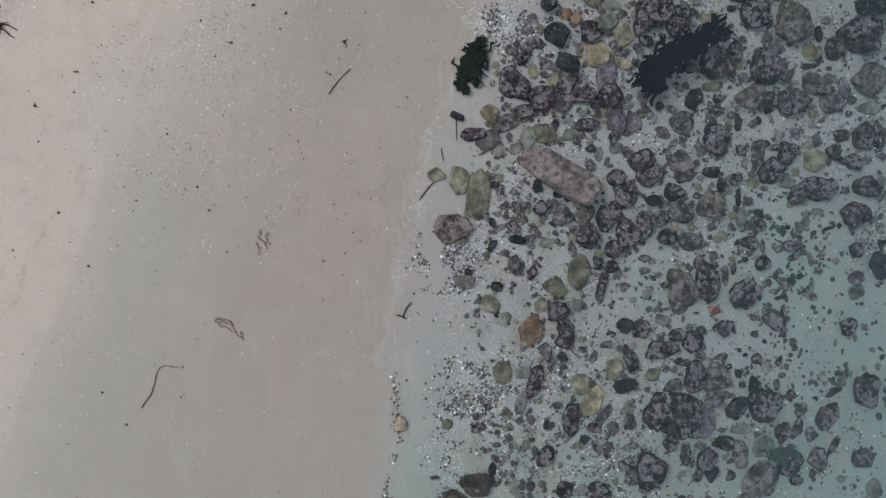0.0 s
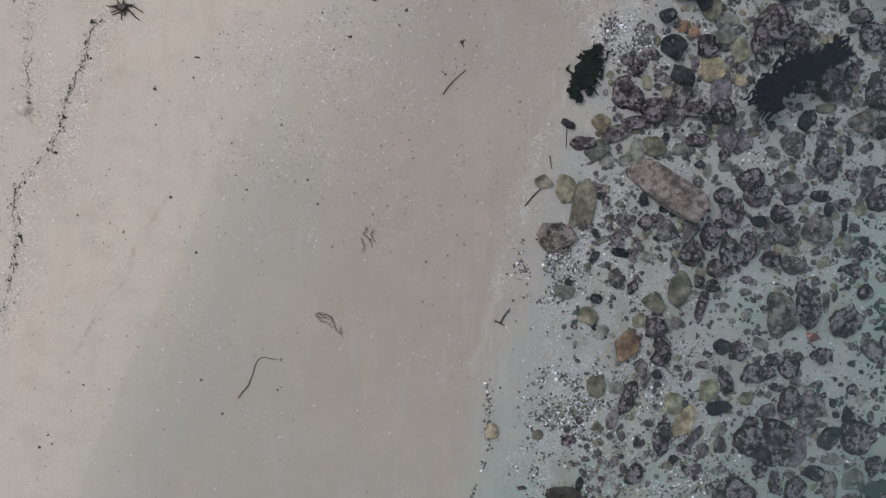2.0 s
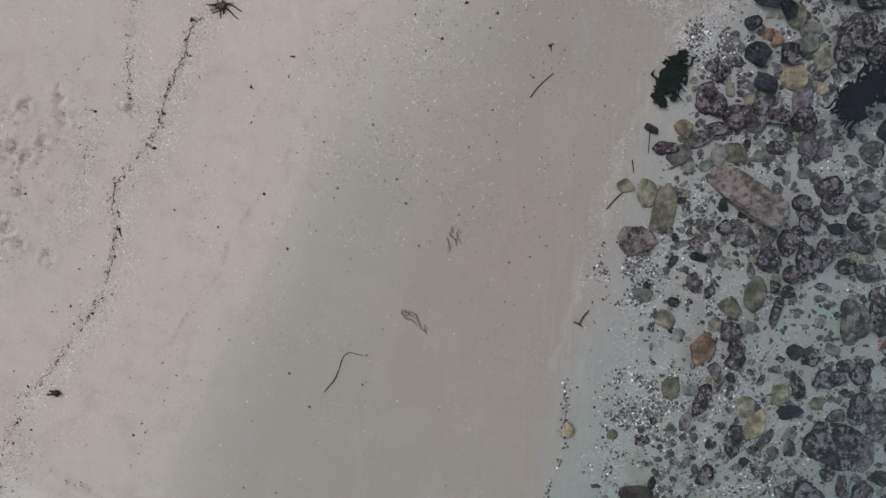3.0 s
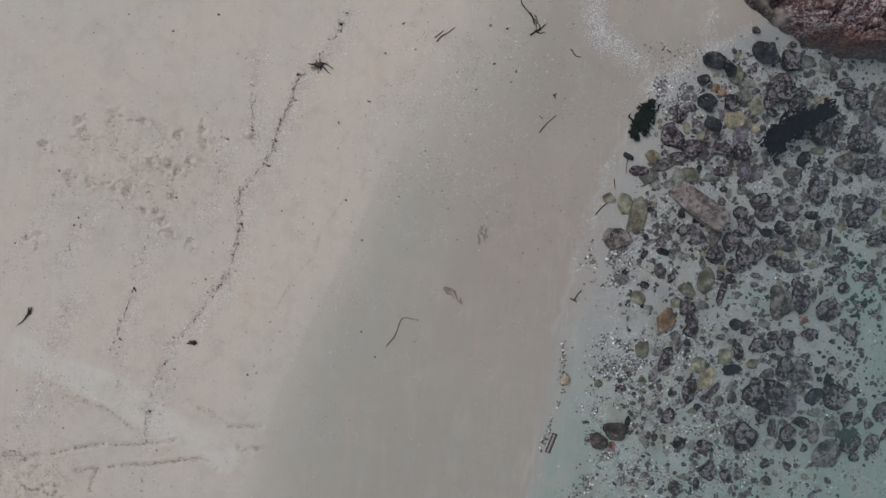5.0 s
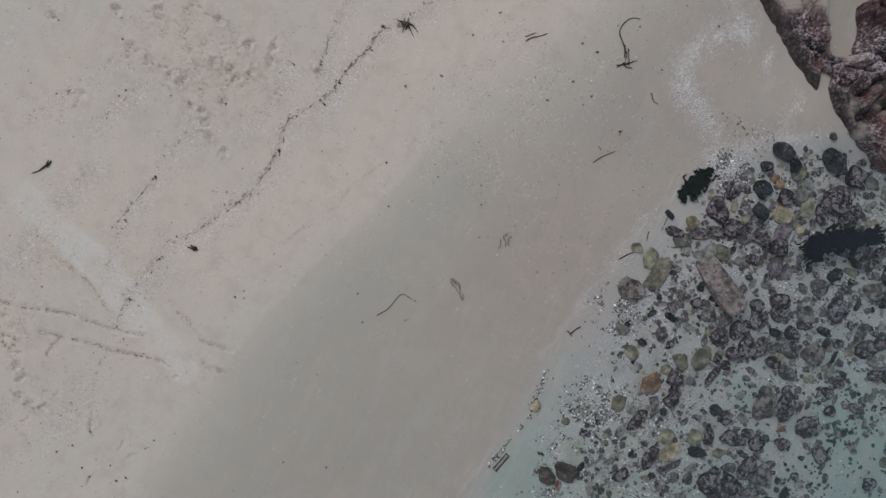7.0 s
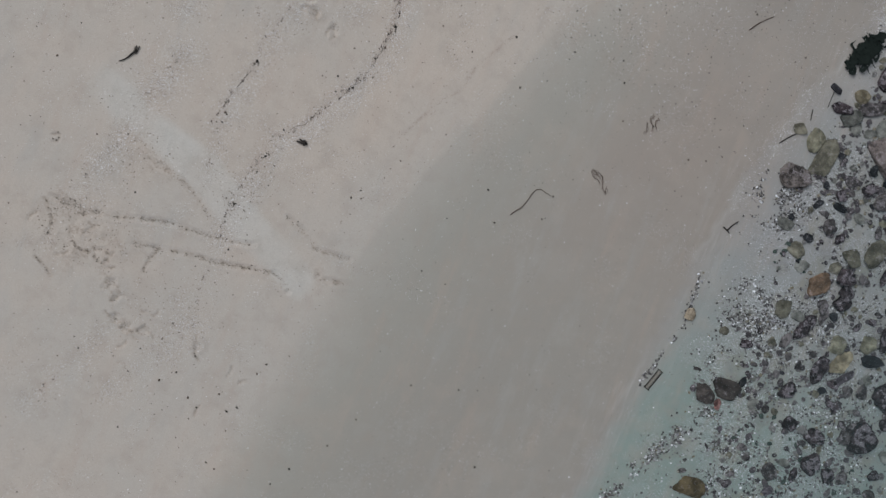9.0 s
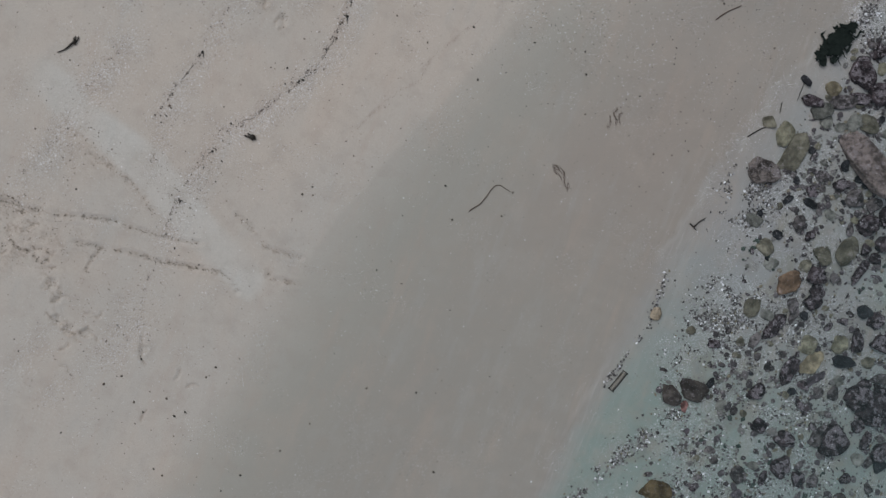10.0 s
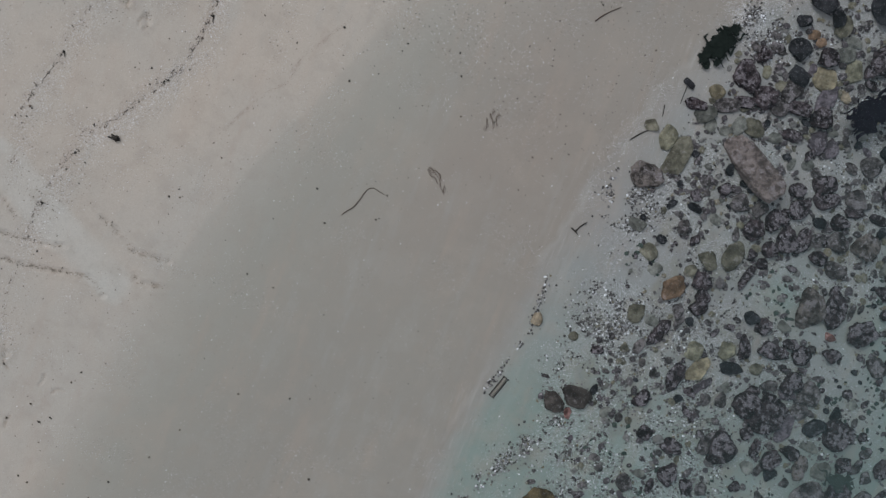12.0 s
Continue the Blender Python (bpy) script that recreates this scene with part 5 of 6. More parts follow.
for line, step, jitter in zip(WRACK, (0.0045, 0.007, 0.010, 0.018, 0.012, 0.014, 0.02, 0.02, 0.014, 0.018, 0.016, 0.016), (0.042, 0.050, 0.04, 0.06, 0.11, 0.05, 0.06, 0.06, 0.03, 0.07, 0.05, 0.08)):
    got = [p for p in spread(line, step, jitter, rng) if vnoise(np.array([p[0]]), np.array([p[1]]), 0.18, 4)[0] > -0.12 and rng.random() < 0.6 + 0.4 * float(smooth(-3.0, -1.6, np.array(p[1])))]
    places += got
    sizes += list(rng.uniform(0.006, 0.019, len(got)) * np.where(rng.random(len(got)) < 0.10, 2.4, 1))
for line, gap in zip(WRACK, (0.12, 0.15, 0.2, 0.4, 0.35, 0.25, 0.4, 0.4, 0.2, 0.3, 0.3, 0.3)):
    for cx, cy in spread(line, gap, 0.03, rng):
        if rng.random() < 0.35 * float(smooth(-1.9, -2.9, np.array(cy))):
            continue
        got = in_patch(cx, cy, rng.uniform(0.010, 0.035), rng.uniform(0.02, 0.06), int(rng.integers(2, 11)), rng)
        places += got
        sizes += list(rng.uniform(0.010, 0.030, len(got)))
for cx, cy in PRINTS:
    got = in_patch(cx + rng.normal(0, 0.04), cy + rng.normal(0, 0.04), 0.07, 0.09, int(rng.integers(5, 16)), rng)
    places += got
    sizes += list(rng.uniform(0.008, 0.022, len(got)))
for cx, cy, rx, ry, count in CRUMB_SPOTS:
    got = [p for p in in_patch(cx, cy, rx, ry, count, rng) if vnoise(np.array([p[0]]), np.array([p[1]]), 0.18, 2)[0] > 0.0]
    places += got
    sizes += list(rng.uniform(0.007, 0.022, len(got)))
got = spread(LIP[1:], 0.02, 0.012, rng)
places += got
sizes += list(rng.uniform(0.006, 0.013, len(got)))
strew("weed_crumbs", places, sizes, CRUMB, "dark dried crumbs of seaweed strewn along the tide lines", "seaweed", flat=0.5, level=0, stretch=0.75)
# dark bits all over the sand
places, sizes = [], []
while len(places) < 2100:
    x, y = rng.uniform(-12.5, 0.5), rng.uniform(-9.5, 8)
    d = x - float(np.interp(y, DAMP_Y, DAMP_X))
    keep = 0.35 if d < 0 else 0.8 * float(smooth(-2.5, 2.0, y)) + 0.06
    if x < float(np.interp(y, SHORE_Y, SHORE_X)) - 0.05 and rng.random() < keep:
        places.append((x, y))
        sizes.append(rng.uniform(0.010, 0.028) * (1.8 if rng.random() < 0.08 else 1))
for cx, cy, rx, ry, count in ((-3.6, 3.6, 0.7, 0.35, 70), (-2.9, 3.0, 0.5, 0.4, 50), (-1.9, 3.9, 0.4, 0.4, 40), (-2.6, 2.2, 0.7, 0.5, 45), (-4.1, 2.6, 0.5, 0.5, 45), (-1.2, 2.6, 0.4, 0.4, 30), (-3.3, 1.2, 0.6, 0.5, 35)):
    got = in_patch(cx, cy, rx, ry, count, rng)
    places += got
    sizes += list(rng.uniform(0.010, 0.024, len(got)))
strew("beach_debris", places, sizes, CHIP, "tiny dark bits of weed and bark scattered on sand", "debris", level=0, stretch=0.6, seed=5)
# clods and crumbs of sand thrown up along the trails and round the prints
places, sizes = [], []
for line in TRAILS:
    got = [p for p in spread(line, 0.012, 0.026, rng) if vnoise(np.array([p[0]]), np.array([p[1]]), 0.25, 3)[0] > -0.1]
    places += got
    sizes += list(rng.uniform(0.008, 0.020, len(got)))
for cx, cy, rx, ry, count in ((-8.5, 0.7, 1.1, 0.8, 260), (-9.9, -4.9, 0.8, 0.5, 260), (-9.6, -3.4, 0.5, 0.4, 80), (-7.9, -3.4, 0.5, 0.5, 100), (-8.3, -5.6, 0.8, 0.8, 120)):
    got = in_patch(cx, cy, rx, ry, count, rng)
    places += got
    sizes += list(rng.uniform(0.010, 0.028, len(got)))
for line in TRAILS + LOOPS:
    for cx, cy in spread(line, 0.075 if len(line) > 3 else 0.05, 0.012, rng):
        got = in_patch(cx, cy, 0.03, 0.016, 3 if len(line) != 5 else 1, rng)
        places += got
        sizes += list(rng.uniform(0.012, 0.026, len(got)))
strew("sand_clods", places, sizes, CLOD, "small brown clods of disturbed damp sand along trails", "sand clods", level=0, stretch=0.6, seed=14)
# shell bits on the sand
places, sizes = [], []
for line, half, strength in GRIT_LINES:
    got = [p for p in spread(line, 0.0009 / strength, half * 0.5, rng) if vnoise(np.array([p[0]]), np.array([p[1]]), 0.12, 3)[0] > rng.uniform(-1.0, 0.5)]
    places += got
    sizes += list(rng.uniform(0.006, 0.017, len(got)))
for line in WRACK[:6]:
    got = [p for p in spread([(a + 0.13, b - 0.05) for a, b in line], 0.008, 0.10, rng) if vnoise(np.array([p[0]]), np.array([p[1]]), 0.5, 7)[0] > rng.uniform(-0.4, 0.4)]
    places += got
    sizes += list(rng.uniform(0.008, 0.022, len(got)))
for cx, cy, rx, ry, count in ((-3.5, 3.5, 0.8, 0.4, 110), (-2.9, 2.9, 0.5, 0.4, 70), (-1.9, 3.6, 0.5, 0.5, 60), (-2.5, 2.1, 0.7, 0.5, 70), (-4.1, 2.5, 0.5, 0.5, 60), (-2.2, 0.9, 0.4, 0.5, 60), (-3.3, 1.2, 0.6, 0.5, 50)):
    got = in_patch(cx, cy, rx, ry, count, rng)
    places += got
    sizes += list(rng.uniform(0.010, 0.024, len(got)))
loose = len(places) + 520
while len(places) < loose:
    x, y = rng.uniform(-12, 0.5), rng.uniform(-9, 8)
    keep = 0.15 + 0.85 * float(smooth(-1.5, 2.0, y)) * float(smooth(-0.6, 0.6, x - float(np.interp(y, DAMP_Y, DAMP_X))))
    if x < float(np.interp(y, SHORE_Y, SHORE_X)) and rng.random() < keep:
        places.append((x, y))
        sizes.append(rng.uniform(0.008, 0.022) * (1.7 if rng.random() < 0.05 else 1))
strew("shell_fragments", places, sizes, SHELL, "crushed white shell fragments scattered on the sand", "shells", flat=0.4, level=0, seed=6)
# gravel on the seabed
PATCHES = ((0.33, -0.11, 0.55, 0.5, 2100), (0.67, -2.0, 0.65, 0.55, 1900), (1.15, 3.2, 0.45, 0.4, 1900), (2.0, -3.0, 0.9, 0.8, 1000), (1.7, -1.75, 0.5, 0.6, 500), (2.1, -0.6, 0.5, 0.3, 300), (6.86, 3.5, 0.6, 0.5, 400), (7.3, 0.5, 0.4, 0.8, 400), (6.95, 0.0, 0.4, 0.4, 250), (1.25, -3.0, 0.5, 0.7, 600), (2.77, -3.0, 0.7, 0.6, 700), (1.56, -4.43, 0.5, 0.5, 500), (3.3, -3.9, 0.7, 0.5, 600), (1.0, -2.2, 0.5, 0.5, 500), (0.2, -3.0, 0.35, 0.4, 160), (2.4, -1.6, 0.6, 0.5, 400), (2.3, -4.6, 0.8, 0.6, 600), (1.2, 4.0, 0.7, 0.25, 250))
places = []
for p in PATCHES:
    places += in_patch(*p, rng)
for line, step, jitter in ((((-0.6, -6.2), (-0.44, -5.68), (-0.21, -5.14), (0.05, -4.78), (0.39, -4.14), (0.67, -3.83)), 0.0016, 0.075), (((1.15, -5.2), (1.06, -4.72), (0.9, -4.16), (0.8, -3.9)), 0.004, 0.055), (((-0.8, -3.9), (-0.66, -3.58), (-0.46, -2.86), (-0.46, -2.4), (-0.5, -1.8)), 0.005, 0.035), (((0.2, -3.6), (0.3, -2.9), (0.35, -2.3)), 0.02, 0.08)):
    places += spread(line, step, jitter, rng)
while len(places) < 37000:
    x, y = rng.uniform(-0.4, 7.8), rng.uniform(-7, 5.2)
    xs = float(np.interp(y, SHORE_Y, SHORE_X))
    bare = math.exp(-(((x - 6.0) / 1.3) ** 2 + ((y + 0.4) / 1.2) ** 2)) + math.exp(-(((x - 3.3) / 0.45) ** 2 + ((y + 0.6) / 0.35) ** 2)) + math.exp(-(((x - 7.1) / 0.8) ** 2 + ((y + 1.8) / 1.0) ** 2))
    if x > xs + 0.25 and rng.random() < (0.10 + 0.90 * float(smooth(0.6, 1.9, x - xs))) * (1 - 0.93 * min(1, bare)) * (0.35 + 0.65 * float(vnoise(np.array([x]), np.array([y]), 0.5, 2)[0] > 0)):
        places.append((x, y))
places = [p for p in places if vnoise(np.array([p[0]]), np.array([p[1]]), 0.16, 5)[0] > rng.uniform(-0.55, 0.45)]
strew("gravel", places, 0.013 + 0.042 * rng.random(len(places)) ** 1.5, GRAVEL, "mixed pale and dark gravel and shell grit on the seabed", "gravel", flat=0.6, level=0, stretch=0.45, seed=8)
# pebbles between the rocks
places, sizes = [], []
while len(places) < 2100:
    x, y = rng.uniform(0.2, 8.2), rng.uniform(-7, 5.0)
    xs = float(np.interp(y, SHORE_Y, SHORE_X))
    bare = math.exp(-(((x - 6.0) / 1.2) ** 2 + ((y + 0.4) / 1.0) ** 2)) + math.exp(-(((x - 3.3) / 0.55) ** 2 + ((y + 0.6) / 0.5) ** 2)) + 0.9 * math.exp(-(((x - 5.2) / 0.5) ** 2 + ((y - 0.8) / 0.35) ** 2)) + 0.9 * math.exp(-(((x - 7.1) / 0.9) ** 2 + ((y + 1.6) / 1.1) ** 2))
    if free(x, y, 0.9) and rng.random() < (1 - 0.5 * float(smooth(4.3, 6.3, x))) * (0.12 + 0.88 * float(smooth(1.4, 2.6, x - xs))) * float(smooth(0.6, 1.4, x - xs)) * (0.16 + 0.84 * float(smooth(-0.8, 2.2, y + 0.35 * (x - 3)))) * (1 - 0.9 * min(1, bare)) * (0.3 + 0.7 * float(vnoise(np.array([x]), np.array([y]), 0.7, 1)[0] > -0.1)):
        places.append((x, y))
        sizes.append(0.026 + (0.06 if x - xs < 1.9 else 0.17) * rng.random() ** 2.6)
# more of them in loose drifts over the lower flat, and chips wedged against the rocks
low = len(places) + 850
while len(places) < low:
    x, y = rng.uniform(0.6, 7.5), rng.uniform(-6.5, 0.8)
    xs = float(np.interp(y, SHORE_Y, SHORE_X))
    bare = math.exp(-(((x - 6.0) / 1.2) ** 2 + ((y + 0.4) / 1.0) ** 2)) + math.exp(-(((x - 3.3) / 0.55) ** 2 + ((y + 0.6) / 0.5) ** 2)) + 0.9 * math.exp(-(((x - 7.1) / 0.9) ** 2 + ((y + 1.6) / 1.1) ** 2))
    if free(x, y, 0.8) and rng.random() < float(smooth(0.8, 2.2, x - xs)) * (1 - 0.85 * float(smooth(3.2, 5.4, x))) * (1 - 0.9 * min(1, bare)) * (0.12 + 0.88 * float(vnoise(np.array([x]), np.array([y]), 0.42, 3)[0] > 0.0)):
        places.append((x, y))
        sizes.append(0.022 + 0.12 * rng.random() ** 2.4)
high = len(places) + 420
while len(places) < high:
    x, y = rng.uniform(0.6, 3.2), rng.uniform(0.2, 4.4)
    d = x - float(np.interp(y, SHORE_Y, SHORE_X))
    if free(x, y, 0.8) and rng.random() < float(smooth(0.5, 1.1, d)) * (1 - float(smooth(1.8, 2.6, d))):
        places.append((x, y))
        sizes.append(0.025 + 0.13 * rng.random() ** 2.0)
for x, y, reach in SPOTS:
    if x - float(np.interp(y, SHORE_Y, SHORE_X)) > 1.2 and reach > 0.05:
        for _ in range(int(rng.integers(0, 4))):
            a, q = rng.uniform(0, 6.283), reach * rng.uniform(0.85, 1.15)
            places.append((x + q * math.cos(a), y + q * math.sin(a)))
            sizes.append(rng.uniform(0.2, 0.7) * min(0.2, reach) + 0.015)
strew("pebbles", places, sizes, PEBBLE, "small dark and greenish pebbles packed between rocks on the seabed", "pebbles", flat=0.42, level=1, stretch=0.55, seed=9, jitter=0.24, smooth_faces=False)

# scraps of green weed on the bare patches of seabed
places = []
for cx, cy, rx, ry, count in ((3.3, -0.55, 0.55, 0.5, 60), (5.5, -0.1, 0.8, 0.6, 110), (6.1, -0.6, 0.9, 0.8, 100), (5.2, 0.7, 0.5, 0.4, 55), (6.9, -1.6, 0.6, 0.9, 45), (5.0, -1.5, 0.7, 0.5, 45), (6.0, -2.0, 0.7, 0.5, 35), (1.0, -0.9, 0.6, 0.3, 20), (2.0, -4.2, 1.0, 0.8, 40), (4.0, -4.4, 1.0, 0.6, 40)):
    places += [p for p in in_patch(cx, cy, rx, ry, count, rng) if free(*p, 0.8) and vnoise(np.array([p[0]]), np.array([p[1]]), 0.28, 4)[0] > -0.15]
strew("weed_scraps", places, rng.uniform(0.03, 0.12, len(places)), GREENWEED, "ragged scraps of dark green weed on the pale seabed", "seaweed", flat=0.25, level=1, stretch=0.6, seed=15, jitter=0.45, smooth_faces=False)

# ---------------------------------------------------------------- seaweed, sticks, driftwood
def tube(line, radius, taper=0.5, lift=0.6, sides=6, wobble=0.0, seed=0, follow=True):
    """A stalk laid along places of the plan: a round section carried along a smoothed line."""
    pts = [Vector((x, y, 0)) for x, y in line]
    for _ in range(2):
        fine = [pts[0]]
        for a, b in zip(pts, pts[1:]):
            fine += [a * 0.75 + b * 0.25, a * 0.25 + b * 0.75]
        pts = fine + [pts[-1]]
    rng = np.random.default_rng(seed)
    V, F = [], []
    for i, p in enumerate(pts):
        q, o = pts[min(i + 1, len(pts) - 1)], pts[max(i - 1, 0)]
        t = (q - o).normalized()
        side = Vector((-t.y, t.x, 0))
        f = i / (len(pts) - 1)
        r = radius * (1 - taper * f) * (1 + 0.25 * rng.uniform(-1, 1))
        c = Vector((p.x, p.y, (gz(p.x, p.y) if follow else 0) + lift * radius)) + side * wobble * rng.uniform(-1, 1)
        for k in range(sides):
            a = 2 * math.pi * k / sides
            V.append(c + side * r * math.cos(a) + Vector((0, 0, r * math.sin(a))))
        if i:
            for k in range(sides):
                F.append(((i - 1) * sides + k, (i - 1) * sides + (k + 1) % sides, i * sides + (k + 1) % sides, i * sides + k))
    F += [tuple(range(sides)), tuple(reversed(range((len(pts) - 1) * sides, len(pts) * sides)))]
    return [tuple(v) for v in V], F


def stalk(name, line, radius, mat, label, category="seaweed", **kw):
    v, f = tube(line, radius, **kw)
    return tagged(part(name, mesh_of(name, v, f), mat), label, category, "weed threads on the tide line" if name == "weed_thread" else "")


stalk("seaweed_strand", ((-3.91, -2.12), (-3.79, -1.95), (-3.74, -1.81), (-3.71, -1.67), (-3.68, -1.59), (-3.62, -1.55), (-3.53, -1.56), (-3.42, -1.58)), 0.0075, WEED_BROWN, "thin bent brown seaweed strand lying on wet sand", wobble=0.005)
stalk("seaweed_strand", ((-1.41, 2.21), (-1.35, 2.31), (-1.26, 2.43), (-1.11, 2.58)), 0.010, WEED_BROWN, "short curved dark brown weed stalk lying on wet sand")
stalk("seaweed_strand", ((-3.53, 3.64), (-3.46, 3.75), (-3.34, 3.83), (-3.22, 3.95)), 0.011, WEED_BROWN, "thin brown weed stalk lying on the sand")
stalk("seaweed_strand", ((-3.57, 3.71), (-3.48, 3.80), (-3.42, 3.87)), 0.009, WEED_BROWN, "thin brown weed stalk lying beside another")
stalk("seaweed_strand", ((-0.97, 3.86), (-0.90, 3.80), (-0.86, 3.74), (-0.75, 3.73)), 0.010, WEED_BROWN, "small curled weed strand on pale sand", wobble=0.01)
stalk("twig", ((-0.14, 0.76), (0.0, 0.95), (0.1, 1.04)), 0.011, WEED, "thin dark twig at the edge of the water", "twig")
stalk("twig", ((0.17, 1.50), (0.19, 1.40), (0.21, 1.31)), 0.009, WEED, "thin dark twig under shallow water", "twig")
stalk("twig", ((0.39, 1.92), (0.40, 1.62)), 0.008, WEED, "thin straight twig under shallow water", "twig")
stalk("twig", ((2.05, 2.80), (2.17, 2.70), (2.22, 2.50)), 0.012, WEED, "thin curved twig between submerged rocks", "twig")


def forked_twig():
    root = tagged(new("forked_twig"), "small forked dark twig at the water's edge", "twig")
    for line in (((-0.39, -0.95), (-0.34, -0.83), (-0.26, -0.72)), ((-0.47, -0.91), (-0.40, -0.93), (-0.33, -0.97))):
        v, f = tube(line, 0.013)
        part("branch", mesh_of("branch", v, f), WEED, root)


forked_twig()


def hook_weed():
    root = tagged(new("kelp_stalk"), "long hooked dark kelp stalk with frayed holdfast on sand", "seaweed")
    v, f = tube(((-1.72, 4.22), (-1.77, 4.36), (-1.88, 4.46), (-2.0, 4.56), (-2.03, 4.68), (-1.99, 4.83), (-1.9, 4.95), (-1.75, 4.99)), 0.014, taper=0.65)
    part("stalk", mesh_of("stalk", v, f), WEED, root)
    for k, line in enumerate((((-1.78, 4.0), (-1.63, 4.14), (-1.48, 4.28)), ((-1.82, 4.42), (-1.70, 4.30), (-1.66, 4.10)), ((-1.72, 4.40), (-1.64, 4.24), (-1.58, 4.12)), ((-1.8, 4.02), (-1.70, 4.06), (-1.6, 4.18)), ((-1.7, 4.12), (-1.62, 4.06), (-1.5, 4.1)))):
        v, f = tube(line, 0.011, seed=k, wobble=0.016)
        part("frond", mesh_of("frond", v, f), WEED, root)


hook_weed()


def tuft(name, cx, cy, reach, count, mat, label, seed, thick=0.015, squash=1.0, turn=0.0):
    """A washed-up tuft: a knot with fronds thrown out of it."""
    rng = np.random.default_rng(seed)
    root = tagged(new(name), label, "seaweed", "weed scraps on the sand" if name == "weed_scrap" else "")
    v, f = rock_shape(3, rng)
    me_ = mesh_of("knot", v * (reach * 0.26, reach * 0.19, reach * 0.07) + (cx, cy, gz(cx, cy) + reach * 0.04), f)
    part("knot", me_, mat, root)
    for k in range(count):
        a = 2 * math.pi * (k + rng.uniform(-0.4, 0.4)) / count
        r = reach * (0.3 + 0.9 * rng.random() ** 2.5)
        line, x, y = [(cx, cy)], cx, cy
        for _ in range(4):
            a += rng.normal(0, 0.55)
            dx, dy = r / 4 * math.cos(a), r / 4 * math.sin(a) * squash
            x, y = x + dx * math.cos(turn) - dy * math.sin(turn), y + dx * math.sin(turn) + dy * math.cos(turn)
            line.append((x, y))
        v, f = tube(line, thick * rng.uniform(0.7, 1.3), taper=0.6, seed=k, sides=5, lift=1.0)
        part("frond", mesh_of("frond", v, f), mat, root)
    return root


def tide_thread(line, seed):
    rng = np.random.default_rng(seed)
    pts = []
    for (ax, ay), (bx, by) in zip(line, line[1:]):
        for k in range(4):
            t = k / 4
            pts.append((ax + t * (bx - ax) + rng.normal(0, 0.018), ay + t * (by - ay) + rng.normal(0, 0.018)))
    k = 0
    while k < len(pts) - 3:
        run = int(rng.integers(2, 5))
        if rng.random() < (0.62 if pts[k][1] > -0.7 else 0.38 if pts[k][1] > -2.2 else 0.06):
            stalk("weed_thread", pts[k:k + run + 1] if len(pts[k:k + run + 1]) > 1 else pts[-2:], rng.uniform(0.0022, 0.0042), WEED, "thin broken thread of dark weed stranded on the tide line", taper=0.3, wobble=0.014, sides=5, seed=k)
        k += run


tide_thread(WRACK[0][2:], 80)
tide_thread(WRACK[1][2:8], 81)
tide_thread(WRACK[2][3:6], 82)
tuft("seaweed_tuft", -5.62, 2.93, 0.28, 18, WEED, "black spidery tuft of dried seaweed on the tide line", 9, 0.011)
tuft("seaweed_tuft", -7.34, -2.34, 0.13, 6, WEED, "small black lump of dried weed on sand", 5, 0.022)
tuft("seaweed_tuft", -10.18, -2.03, 0.10, 5, WEED, "small dark weed tuft with a trailing tail on sand", 6, 0.018)
stalk("seaweed_tail", ((-10.18, -2.03), (-10.22, -2.1), (-10.27, -2.2), (-10.36, -2.28)), 0.020, WEED, "dark tapering tail of weed lying on the sand", taper=0.8)
for k, (x, y, r) in enumerate(((-6.72, -0.12, 0.09), (-6.26, 1.45, 0.08), (-8.47, -1.45, 0.08), (-5.98, 2.70, 0.09), (-5.3, 3.72, 0.12), (-6.35, 0.98, 0.06), (-6.98, -1.25, 0.07), (-8.0, -3.64, 0.06), (-2.41, 3.38, 0.07), (-1.98, 3.29, 0.05), (-2.70, 2.85, 0.05), (-4.65, 2.38, 0.05), (-5.17, 1.92, 0.06), (-3.01, 0.57, 0.045), (-6.93, -6.78, 0.05), (-6.81, -6.66, 0.045), (-2.23, 4.07, 0.08), (-1.2, 2.95, 0.08), (-4.18, 3.88, 0.06), (-6.68, 1.6, 0.05), (-7.1, 1.39, 0.06))):
    tuft("weed_scrap", x, y, r, 5, WEED, "small dark scrap of seaweed on the sand", 30 + k, 0.008)

# single dark stones on the bare sand
strew("dark_pebbles", [(-10.06, 0.82), (-10.98, 0.32), (-8.79, -0.04), (-7.89, 0.24), (-4.7, 2.11), (-5.14, 1.45), (-4.45, 3.3), (-2.06, 3.08), (-1.39, 2.49), (-1.83, 1.54), (-3.95, 0.69), (-4.91, 0.52), (-6.27, -2.69), (-6.37, -2.85), (-5.87, -2.01), (-4.1, -2.34), (-4.4, -1.89), (-3.4, -1.99), (-5.47, 0.02), (-4.55, -0.19), (-8.08, -6.68), (-7.88, -6.47), (-7.57, -6.79), (-7.14, -6.56)], [0.04] * 24, CHIP, "single small dark stones lying on bare sand", "pebbles", level=1, seed=12)
strew("dark_pebbles", [(-7.39, -6.89), (-4.97, -6.17), (-4.35, -5.32), (-3.59, -5.11), (-4.46, -3.57), (-5.24, -6.74), (-5.67, -7.32), (-6.78, -7.73), (-6.93, -7.68), (-2.84, -6.23), (-5.86, -7.66), (-7.83, -4.34), (-7.83, -2.76), (-7.65, -2.85), (-6.04, 0.2), (-7.7, -6.12)], [0.04] * 16, CHIP, "single small dark stones lying on bare sand", "pebbles", level=1, seed=13)


